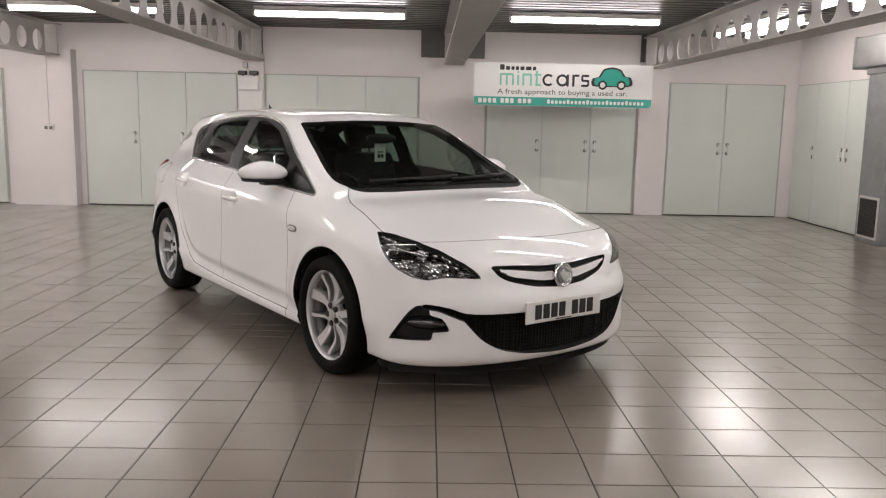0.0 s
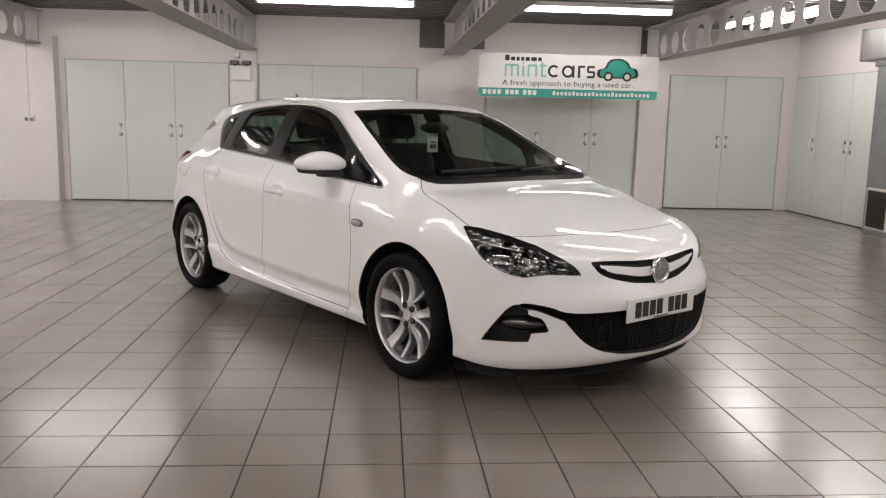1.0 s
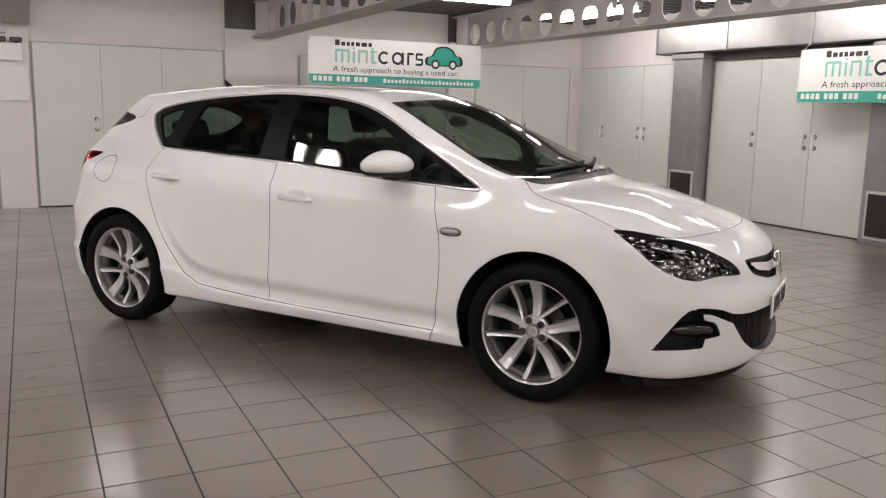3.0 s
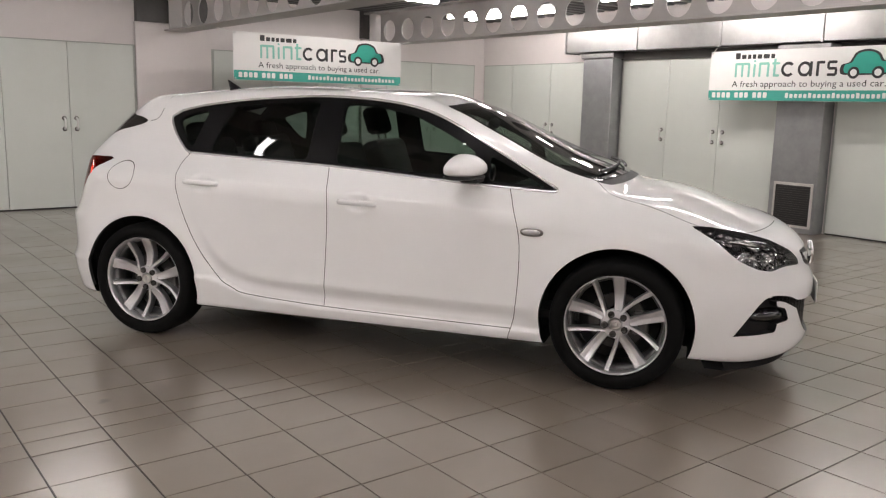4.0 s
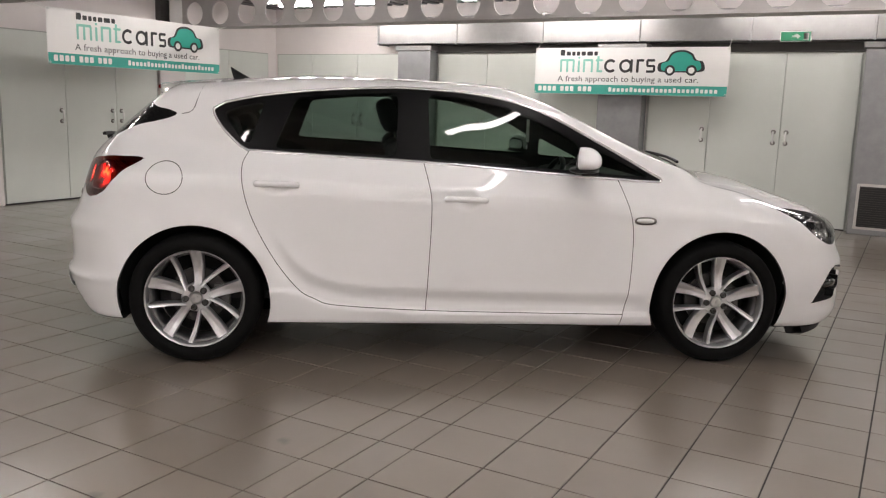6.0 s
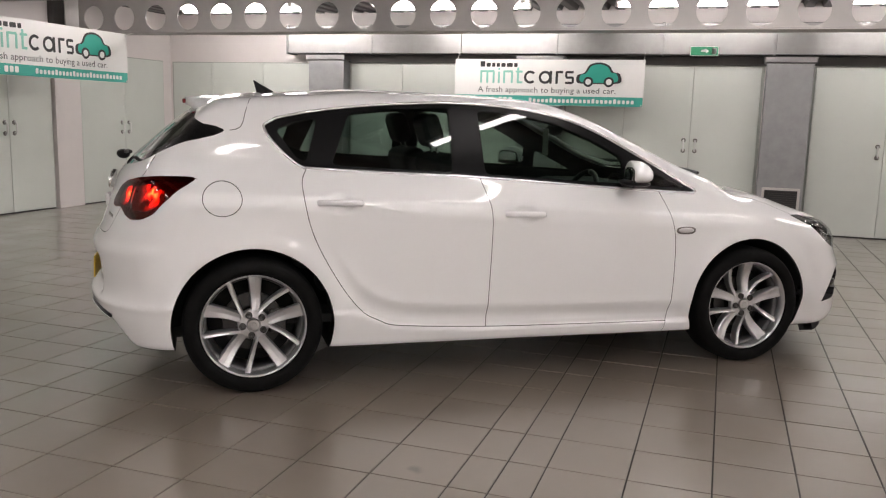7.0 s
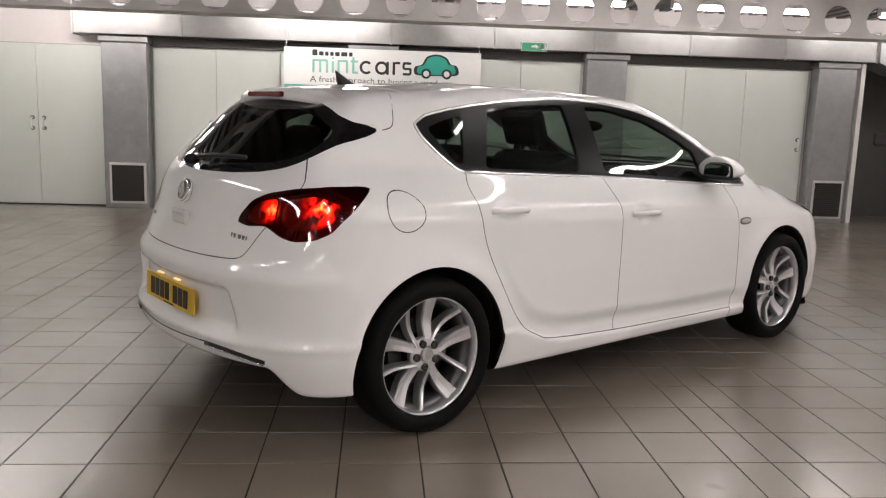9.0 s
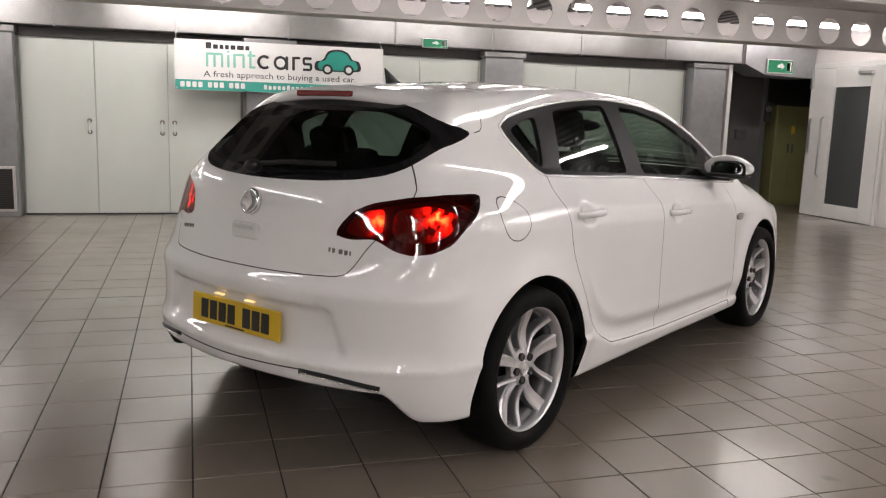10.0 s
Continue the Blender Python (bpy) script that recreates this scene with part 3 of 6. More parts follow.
def surface_net(lo, hi, h):
    """A mesh of the field's zero surface: a vertex in each cell that it crosses."""
    axes = [np.arange(lo[k], hi[k] + h / 2, h) for k in range(3)]
    f = car_field(np.stack(np.meshgrid(*axes, indexing="ij"), -1))
    s = f < 0
    n = [len(a) - 1 for a in axes]
    tot, cnt = np.zeros((*n, 3)), np.zeros(n)

    def sl(o, k=None):
        return tuple(slice(o[j], o[j] + n[j]) for j in range(3))

    for k in range(3):
        for o1 in (0, 1):
            for o2 in (0, 1):
                o = [0, 0, 0]
                o[(k + 1) % 3], o[(k + 2) % 3] = o1, o2
                q = list(o)
                q[k] = 1
                fa, fb = f[sl(o)], f[sl(q)]
                c = s[sl(o)] != s[sl(q)]
                u = np.where(c, fa / np.where(c, fa - fb, 1), 0)
                pt = np.zeros((*n, 3))
                for j in range(3):
                    pt[..., j] = o[j]
                pt[..., k] = u
                tot += pt * c[..., None]
                cnt += c
    act = cnt > 0
    idx = -np.ones(n, int)
    idx[act] = np.arange(act.sum())
    base = np.stack(np.meshgrid(*[np.arange(m) for m in n], indexing="ij"), -1)[act]
    v = (base + tot[act] / cnt[act][:, None]) * h + np.array(lo)
    quads = []
    for k in range(3):
        k1, k2 = (k + 1) % 3, (k + 2) % 3
        lo_s = [slice(1, n[j]) for j in range(3)]
        lo_s[k] = slice(0, n[k])
        hi_s = list(lo_s)
        hi_s[k] = slice(1, n[k] + 1)
        c = np.argwhere(s[tuple(lo_s)] != s[tuple(hi_s)])
        off = np.array([1, 1, 1])
        off[k] = 0
        c = c + off
        flip = s[tuple(c.T)]
        e1, e2 = np.eye(3, dtype=int)[k1], np.eye(3, dtype=int)[k2]
        q = np.stack([idx[tuple((c - d).T)] for d in (e1 + e2, e2, 0 * e1, e1)], 1)
        q[~flip] = q[~flip][:, ::-1]
        quads.append(q)
    q = np.concatenate(quads)
    q = q[(q >= 0).all(1)]
    v = settle_on(v)
    d1 = ((v[q[:, 0]] - v[q[:, 2]]) ** 2).sum(1)
    d2 = ((v[q[:, 1]] - v[q[:, 3]]) ** 2).sum(1)
    t = np.where((d1 < d2)[:, None, None], np.stack([q[:, [0, 1, 2]], q[:, [0, 2, 3]]], 1), np.stack([q[:, [0, 1, 3]], q[:, [1, 2, 3]]], 1))
    return v, t.reshape(-1, 3)


def cut(v, t, f, domain):
    """Splits the triangles of a stretch along f = 0."""
    cen = v[t].mean(1)
    dom = domain(cen)
    use = np.unique(t[dom])
    fv = np.full(len(v), 1.0)
    fv[use] = f(v[use])
    fv[np.abs(fv) < 2e-4] = 2e-4
    s = fv[t] > 0
    k = s.sum(1)
    mix = dom & (k > 0) & (k < 3)
    if not mix.any():
        return v, t
    tm, sm = t[mix], s[mix]
    lone_sign = sm.sum(1) == 1
    lone = np.argmax(sm == lone_sign[:, None], 1)
    r = np.arange(len(tm))
    a, b, c = tm[r, lone], tm[r, (lone + 1) % 3], tm[r, (lone + 2) % 3]
    e = np.concatenate([np.stack([a, b], 1), np.stack([a, c], 1)])
    key, inv = np.unique(np.sort(e, 1), axis=0, return_inverse=True)
    inv = inv.ravel()
    fa, fb = fv[key[:, 0]], fv[key[:, 1]]
    u = fa / (fa - fb)
    nv = settle_on(v[key[:, 0]] + u[:, None] * (v[key[:, 1]] - v[key[:, 0]]), 2)
    p, q = len(v) + inv[: len(tm)], len(v) + inv[len(tm) :]
    new_t = np.concatenate([np.stack([a, p, q], 1), np.stack([p, b, c], 1), np.stack([p, c, q], 1)])
    return np.concatenate([v, nv]), np.concatenate([t[~mix], new_t])


def seg_dist(px, py, poly, closed):
    d = np.full(px.shape, 1e9)
    k = len(poly)
    for i in range(k if closed else k - 1):
        (x0, y0), (x1, y1) = poly[i], poly[(i + 1) % k]
        dx, dy = x1 - x0, y1 - y0
        u = np.clip(((px - x0) * dx + (py - y0) * dy) / (dx * dx + dy * dy + 1e-12), 0, 1)
        d = np.minimum(d, np.hypot(px - x0 - u * dx, py - y0 - u * dy))
    return d


def poly_dist(px, py, poly):
    ins = np.zeros(px.shape, bool)
    for (x0, y0), (x1, y1) in zip(poly, np.roll(poly, -1, 0)):
        c = (y0 > py) != (y1 > py)
        ins ^= c & (px < (x1 - x0) * (py - y0) / (y1 - y0 + 1e-12) + x0)
    d = seg_dist(px, py, poly, True)
    return np.where(ins, -d, d)


def rounded(pts, r=0.03, steps=4):
    """A polygon with its corners rounded."""
    out, p = [], np.array(pts, float)
    for i in range(len(p)):
        a, b, c = p[i - 1], p[i], p[(i + 1) % len(p)]
        la, lc = np.linalg.norm(a - b), np.linalg.norm(c - b)
        s, e = b + (a - b) * min(r / la, 0.45), b + (c - b) * min(r / lc, 0.45)
        for j in range(steps + 1):
            u = j / steps
            out.append((1 - u) ** 2 * s + 2 * u * (1 - u) * b + u * u * e)
    return np.array(out)


def on_side(p):
    return np.stack([p[:, 0], p[:, 2]], 1)


def on_end(p):
    return np.stack([np.abs(p[:, 1]), p[:, 2]], 1)


def on_corner(p):
    return np.stack([np.abs(p[:, 0]) - np.abs(p[:, 1]), p[:, 2]], 1)


def on_plan(p):
    return np.stack([p[:, 0] + BOW(p[:, 0]) * p[:, 1] ** 2, np.abs(p[:, 1])], 1)


def area(view, poly):
    return lambda p: poly_dist(*view(p).T, poly)


def band(view, line, w):
    return lambda p: seg_dist(*view(p).T, line, False) - w


def beside(view, line, w):
    """Signed distance to a line, less w: its sign is the side on which a point lies."""

    def f(p):
        px, py = view(p).T
        best, sign = np.full(px.shape, 1e9), np.ones(px.shape)
        for (x0, y0), (x1, y1) in zip(line[:-1], line[1:]):
            dx, dy = x1 - x0, y1 - y0
            u = np.clip(((px - x0) * dx + (py - y0) * dy) / (dx * dx + dy * dy + 1e-12), 0, 1)
            d = np.hypot(px - x0 - u * dx, py - y0 - u * dy)
            near = d < best
            best = np.where(near, d, best)
            sign = np.where(near, np.sign(dx * (py - y0) - dy * (px - x0) + 1e-9), sign)
        return best * sign - w

    return f


def near_line(view, line, dom):
    return lambda p: dom(p) & (seg_dist(*view(p).T, line, False) < 0.035)


def is_side(p):
    return np.abs(p[:, 1]) > 0.5


def is_glasshouse(p):
    return (np.abs(p[:, 1]) > 0.45) & (p[:, 2] > 0.85) & (p[:, 0] > -1.45) & (p[:, 0] < 1.2)


def is_front(p):
    return p[:, 0] > 1.55


def is_nose(p):
    return p[:, 0] > 1.9


def is_rear(p):
    return p[:, 0] < -1.35


def is_top(p):
    return (p[:, 2] > 0.70) & (p[:, 0] > 0.3) & (np.abs(p[:, 1]) < 0.80)


# outlines, in metres of the car's own frame
DLO = np.concatenate([curve_pts([(-1.095, 1.064), (-0.65, 1.043), (-0.20, 1.024), (0.40, 0.985), (0.93, 0.953)], 5),
                      rounded([(0.93, 0.953), (1.03, 0.950), (0.95, 0.99)], 0.03)[4:-5],
                      curve_pts([(0.955, 0.988), (0.84, 1.052), (0.69, 1.132), (0.435, 1.263), (0.245, 1.329), (0.0, 1.368), (-0.3, 1.383), (-0.52, 1.375), (-0.80, 1.353), (-1.055, 1.319), (-1.215, 1.285)], 5),
                      curve_pts([(-1.272, 1.252), (-1.255, 1.212), (-1.205, 1.150), (-1.135, 1.086), (-1.095, 1.064)], 4)[:-1]])
PANE_QUARTER = rounded([(-1.225, 1.240), (-1.130, 1.105), (-1.085, 1.085), (-1.020, 1.298), (-1.118, 1.280)], 0.03)
PANE_REAR = rounded([(-0.965, 1.072), (-0.355, 1.044), (-0.345, 1.360), (-0.60, 1.350), (-0.865, 1.323)], 0.03)
PANE_FRONT = rounded([(-0.185, 1.036), (0.598, 0.993), (0.585, 1.13), (0.42, 1.217), (0.237, 1.296), (0.0, 1.345), (-0.19, 1.358)], 0.03)
PANE_TIP = rounded([(0.675, 0.984), (0.965, 0.968), (0.665, 1.112)], 0.025)
WINDSCREEN = rounded([(0.405, -0.3), (0.40, 0.46), (0.385, 0.53), (0.63, 0.584), (0.90, 0.630), (1.08, 0.661), (1.19, 0.672), (1.265, 0.650), (1.290, 0.60), (1.297, -0.3)], 0.04)
SCUTTLE = rounded([(1.290, -0.3), (1.284, 0.58), (1.265, 0.648), (1.305, 0.625), (1.330, 0.56), (1.338, 0.4), (1.338, -0.3)], 0.02)
BACKLIGHT = rounded([(-0.3, 1.033), (0.10, 1.035), (0.28, 1.041), (0.42, 1.053), (0.52, 1.073), (0.58, 1.105), (0.610, 1.16), (0.605, 1.222), (0.57, 1.264), (0.46, 1.305), (0.3, 1.345), (-0.3, 1.36)], 0.03)
HEADLAMP = rounded([(0.925, 0.817), (1.05, 0.813), (1.25, 0.790), (1.43, 0.755), (1.61, 0.698), (1.69, 0.660), (1.73, 0.624), (1.615, 0.629), (1.51, 0.632), (1.42, 0.624), (1.362, 0.615), (1.25, 0.627), (1.14, 0.659), (1.068, 0.695), (1.003, 0.747)], 0.03)
TAIL_LAMP = rounded([(0.832, 1.010), (0.85, 0.970), (0.89, 0.927), (0.945, 0.890), (0.995, 0.848), (1.09, 0.818), (1.20, 0.809), (1.28, 0.822), (1.345, 0.848), (1.38, 0.859), (1.49, 0.851), (1.569, 0.862), (1.54, 0.90), (1.475, 0.950), (1.38, 0.980), (1.21, 1.004), (1.02, 1.017), (0.88, 1.016)], 0.025)
TAIL_GLOW_IN = rounded([(1.345, 0.868), (1.47, 0.866), (1.530, 0.882), (1.50, 0.922), (1.43, 0.955), (1.33, 0.968)], 0.02)
TAIL_GLOW_OUT = rounded([(0.95, 0.955), (1.0, 0.885), (1.10, 0.855), (1.26, 0.855), (1.30, 0.89), (1.28, 0.962), (1.10, 0.985)], 0.03)
GRILLE = rounded([(-0.3, 0.672), (0.10, 0.673), (0.288, 0.684), (0.405, 0.685), (0.362, 0.630), (0.30, 0.603), (0.17, 0.574), (0.0, 0.561), (-0.3, 0.561)], 0.025)
GRILLE_BAR = rounded([(-0.3, 0.596), (0.12, 0.600), (0.29, 0.628), (0.372, 0.668), (0.28, 0.661), (0.13, 0.643), (-0.3, 0.638)], 0.02)
INTAKE = rounded([(-0.3, 0.456), (0.42, 0.457), (0.55, 0.463), (0.568, 0.45), (0.52, 0.39), (0.466, 0.327), (0.378, 0.274), (0.245, 0.244), (0.05, 0.229), (-0.3, 0.229)], 0.04)
INTAKE_ARM = rounded([(0.50, 0.462), (0.55, 0.466), (0.606, 0.491), (0.66, 0.503), (0.71, 0.507), (0.71, 0.480), (0.655, 0.475), (0.60, 0.448), (0.54, 0.42)], 0.02)
FOG = rounded([(1.088, 0.317), (1.165, 0.397), (1.24, 0.466), (1.295, 0.498), (1.387, 0.500), (1.387, 0.454), (1.484, 0.437), (1.532, 0.376), (1.408, 0.366), (1.405, 0.327), (1.25, 0.321)], 0.02)

SEAMS = [
    (on_side, curve_pts([(-1.088, 1.052), (-1.113, 0.97), (-1.071, 0.766), (-0.963, 0.552), (-0.845, 0.392), (-0.75, 0.333), (-0.64, 0.301), (-0.22, 0.276), (0.3, 0.266), (0.83, 0.260)], 6), is_side),
    (on_side, curve_pts([(-0.217, 1.02), (-0.195, 0.93), (-0.179, 0.84), (-0.178, 0.70), (-0.188, 0.454), (-0.197, 0.274)], 5), is_side),
    (on_side, curve_pts([(0.785, 0.955), (0.812, 0.88), (0.855, 0.73), (0.862, 0.55), (0.848, 0.34), (0.812, 0.19)], 5), is_side),
    (on_side, np.array([(-1.477 + 0.0875 * math.cos(q / 24 * 2 * math.pi), 0.921 + 0.078 * math.sin(q / 24 * 2 * math.pi)) for q in range(25)]), lambda p: (np.abs(p[:, 1]) > 0.6) & (p[:, 0] < -1.3)),
    (on_plan, curve_pts([(1.26, 0.615), (1.35, 0.668), (1.458, 0.695), (1.571, 0.706), (1.753, 0.716), (1.81, 0.715)], 4), is_top),
    (on_plan, curve_pts([(1.93, 0.68), (1.985, 0.575), (2.035, 0.366), (2.066, 0.15), (2.07, 0.0), (2.07, -0.1)], 6), is_top),
    (on_end, curve_pts([(0.575, 1.115), (0.622, 1.061), (0.645, 1.015), (0.62, 0.94), (0.58, 0.88), (0.542, 0.825), (0.506, 0.755), (0.475, 0.730), (0.40, 0.722), (0.2, 0.717), (-0.1, 0.717)], 6), lambda p: p[:, 0] < -1.55),
    (on_side, curve_pts([(-1.30, 1.41), (-1.335, 1.375), (-1.357, 1.32), (-1.374, 1.26), (-1.395, 1.236), (-1.435, 1.226)], 5), lambda p: (p[:, 0] < -1.24) & (np.abs(p[:, 1]) > 0.45)),
]
ARCH_R, SEAM_W = 0.372, 0.0018


def floor_line(x, a):
    return FLOOR_Z(x) + 0.105 * step(-1.78, -1.96, x) * step(0.74, 0.63, a)


def below(p):
    return p[:, 2] - floor_line(p[:, 0], np.abs(p[:, 1])) - 0.010


def arch(p):
    return np.minimum(np.hypot(p[:, 0] - AXLE, p[:, 2] - 0.33), np.hypot(p[:, 0] + AXLE, p[:, 2] - 0.325)) - ARCH_R


def shell_part(name, v, t, nrm, material, parent, label="", shift=0.0, flip=False):
    used, inv = np.unique(t, return_inverse=True)
    vv, nn = v[used] + nrm[used] * shift, nrm[used]
    tt = inv.reshape(-1, 3)
    if flip:
        tt, nn = tt[:, ::-1], -nn
    me = bpy.data.meshes.new(name)
    me.from_pydata(vv.tolist(), [], tt.tolist())
    me.materials.append(material)
    me.polygons.foreach_set("use_smooth", [True] * len(tt))
    me.update()
    me.normals_split_custom_set_from_vertices(nn.tolist())
    ob = new(name, me)
    ob.parent = parent
    if label:
        ob["label"] = label
    return ob


def islands(t):
    """A number for each triangle, the same for those that hang together."""
    p = np.arange(t.max() + 1)
    while True:
        q = p.copy()
        m = p[t].min(1)
        for k in range(3):
            np.minimum.at(q, t[:, k], m)
        q = q[q]
        if (q == p).all():
            return p[t[:, 0]]
        p = q


def build_shell(car):
    v, t = surface_net((-2.24, -0.99, 0.12), (2.38, 0.99, 1.52), 0.017)
    cuts = [(arch, lambda p: (np.abs(p[:, 1]) > 0.55) & (p[:, 2] < 0.8)), (area(on_side, DLO), is_glasshouse), (lambda p: area(on_side, DLO)(p) - 0.0105, is_glasshouse)]
    cuts += [(area(on_side, q), is_glasshouse) for q in (PANE_QUARTER, PANE_REAR, PANE_FRONT, PANE_TIP)]
    cuts += [(area(on_plan, WINDSCREEN), is_top), (lambda p: area(on_plan, WINDSCREEN)(p) + 0.03, is_top)]
    cuts += [(area(on_plan, SCUTTLE), is_top)]
    cuts += [(area(on_end, BACKLIGHT), is_rear), (lambda p: area(on_end, BACKLIGHT)(p) + 0.035, is_rear)]
    cuts += [(area(on_corner, HEADLAMP), is_front), (area(on_corner, TAIL_LAMP), is_rear), (area(on_corner, TAIL_GLOW_IN), is_rear), (area(on_corner, TAIL_GLOW_OUT), is_rear)]
    cuts += [(area(on_end, q), is_nose) for q in (GRILLE, GRILLE_BAR, INTAKE, INTAKE_ARM)]
    cuts += [(area(on_corner, FOG), is_front), (below, lambda p: p[:, 2] < 0.42)]
    for view, line, dom in SEAMS:
        cuts += [(beside(view, line, w), near_line(view, line, dom)) for w in (SEAM_W, -SEAM_W)]
    for f, dom in cuts:
        v, t = cut(v, t, f, dom)
    c = v[t].mean(1)
    nrm = field_normal(v)
    nrm /= np.linalg.norm(nrm, axis=1)[:, None]
    fn = nrm[t].mean(1)
    kind = np.full(len(t), "paint", dtype="U16")

    def paint_as(name, f, dom, over=("paint",)):
        m = dom(c) & np.isin(kind, over)
        i = np.where(m)[0]
        kind[i[f(c[i]) < 0]] = name

    for view, line, dom in SEAMS:
        paint_as("seam", band(view, line, SEAM_W + 1e-4), dom)
    paint_as("gone", arch, lambda p: (np.abs(p[:, 1]) > 0.55) & (p[:, 2] < 0.8), ("paint", "seam"))
    paint_as("under", below, lambda p: p[:, 2] < 0.42, ("paint", "seam"))
    paint_as("chrome", lambda p: area(on_side, DLO)(p) - 0.0105, is_glasshouse, ("paint", "seam"))
    paint_as("frame", area(on_side, DLO), is_glasshouse, ("chrome",))
    for nm, q in (("quarter", PANE_QUARTER), ("rear_pane", PANE_REAR), ("front_pane", PANE_FRONT), ("tip_pane", PANE_TIP)):
        paint_as(nm, area(on_side, q), is_glasshouse, ("frame",))
    paint_as("screen_edge", area(on_plan, WINDSCREEN), is_top, ("paint", "seam"))
    paint_as("screen", lambda p: area(on_plan, WINDSCREEN)(p) + 0.03, is_top, ("screen_edge",))
    paint_as("scuttle", area(on_plan, SCUTTLE), is_top, ("paint", "seam"))
    paint_as("back_edge", area(on_end, BACKLIGHT), is_rear, ("paint", "seam"))
    paint_as("back", lambda p: area(on_end, BACKLIGHT)(p) + 0.035, is_rear, ("back_edge",))
    paint_as("headlamp", area(on_corner, HEADLAMP), is_front, ("paint", "seam"))
    paint_as("tail_lamp", area(on_corner, TAIL_LAMP), is_rear, ("paint", "seam"))
    paint_as("tail_in", area(on_corner, TAIL_GLOW_IN), is_rear, ("tail_lamp",))
    paint_as("tail_out", area(on_corner, TAIL_GLOW_OUT), is_rear, ("tail_lamp",))
    paint_as("grille", area(on_end, GRILLE), is_nose)
    paint_as("grille_bar", area(on_end, GRILLE_BAR), is_nose, ("grille",))
    paint_as("intake", area(on_end, INTAKE), is_nose)
    paint_as("intake", area(on_end, INTAKE_ARM), is_nose)
    paint_as("fog", area(on_corner, FOG), is_front, ("paint", "seam"))

    sheets = {"top": sheet_normal(v, top_sheet), "side": sheet_normal(v, side_sheet), "rear": sheet_normal(v, rear_sheet)}

    def put(name, sel, material, label="", shift=0.0, flip=False, parent=car, sheet=None):
        return shell_part(name, v, t[sel], sheets.get(sheet, nrm), material, parent, label, shift, flip) if sel.any() else None

    left, right = c[:, 1] > 0, c[:, 1] <= 0
    # painted panels: whatever the shut lines part from one another
    sel = np.where(np.isin(kind, ("paint",)))[0]
    isl = islands(t[sel])
    rest = []
    for g in np.unique(isl):
        i = sel[isl == g]
        m = c[i].mean(0)
        if len(i) < 12:
            kind[i] = "seam"
            continue
        mask = np.zeros(len(t), bool)
        mask[i] = True
        if abs(m[1]) > 0.6 and -0.9 < m[0] < -0.2:
            put("rear_door", mask, PAINT)
        elif abs(m[1]) > 0.6 and -0.2 < m[0] < 0.8:
            put("front_door", mask, PAINT)
        elif abs(m[1]) > 0.6 and abs(m[0] + 1.477) < 0.05:
            put("fuel_flap", mask, PAINT)
        elif abs(m[1]) < 0.1 and 1.2 < m[0] < 2.1 and m[2] > 0.8:
            put("bonnet", mask, PAINT)
        elif abs(m[1]) < 0.1 and m[0] < -1.6:
            put("tailgate", mask, PAINT)
        else:
            rest.append(mask)
    put("body", np.any(rest, 0), PAINT, "glossy white painted body shell")
    put("panel_gap", kind == "seam", GAP, "dark shut lines between the panels", -0.004)
    put("underbody", kind == "under", UNDER)
    for s, nm in ((left, "left"), (right, "right")):
        strip = put("window_trim", (kind == "chrome") & s, BRIGHT_TRIM, "bright chrome strip round the side windows", 0.002)
        # rounded bead on the strip
        side = 1.0 if nm == "left" else -1.0
        line = np.array(DLO, float)
        line = line[np.linalg.norm(line - np.roll(line, 1, 0), axis=1) > 0.004]
        along = np.roll(line, -1, 0) - np.roll(line, 1, 0)
        out = np.stack([along[:, 1], -along[:, 0]], 1) / np.linalg.norm(along, axis=1)[:, None]
        if ((line - line.mean(0)) * out).sum() < 0:
            out = -out
        line = line + 0.006 * out
        at = settle_on(np.stack([line[:, 0], side * half_width(line[:, 0], line[:, 1]), line[:, 1]], 1), 8)
        bm = bmesh.new()
        add_tube(bm, [tuple(p) for p in at] + [tuple(at[0])], 0.0062, 8)
        part("trim_bead", bm, BRIGHT_TRIM, strip, smooth=True)
        put("pillar_trim", (kind == "frame") & s, SATIN_B, "black pillar and window frame trim", 0.0)
        put("window", (kind == "front_pane") & s, GLASS_SIDE, "lightly tinted side window", sheet="side")
        put("window", (kind == "tip_pane") & s, GLASS_SIDE, "small fixed window at the mirror", sheet="side")
        put("window", (kind == "rear_pane") & s, GLASS_DARK, "tinted rear side window", sheet="side")
        put("window", (kind == "quarter") & s, GLASS_DARK, "small tinted quarter window", sheet="side")
        h = put("headlight", (kind == "headlamp") & s, LENS, "clear headlight lens over dark reflectors")
        put("reflector", (kind == "headlamp") & s, HEAD_BOWL, "", -0.034, parent=h)
        tl = np.isin(kind, ("tail_lamp", "tail_in", "tail_out")) & s
        tail = put("tail_light", tl, LENS_RED, "lit red tail light with smoked edges")
        put("reflector", (kind == "tail_lamp") & s, RED_PLASTIC, "", -0.03, parent=tail)
        put("bulb", np.isin(kind, ("tail_in", "tail_out")) & s, RED_GLOW, "glowing red lamp", -0.02, parent=tail)
        put("lamp_housing", tl, PLASTIC_B, "", -0.05, parent=tail)
        put("fog_light_bezel", (kind == "fog") & s, PLASTIC_B, "black fog light bezel", -0.045)
    put("windscreen", kind == "screen", GLASS_SCREEN, "clear curved windscreen", sheet="top")
    put("scuttle_panel", kind == "scuttle", PLASTIC_B, "black scuttle panel under the windscreen", -0.006)
    put("windscreen_border", kind == "screen_edge", GLOSS_B, sheet="top")
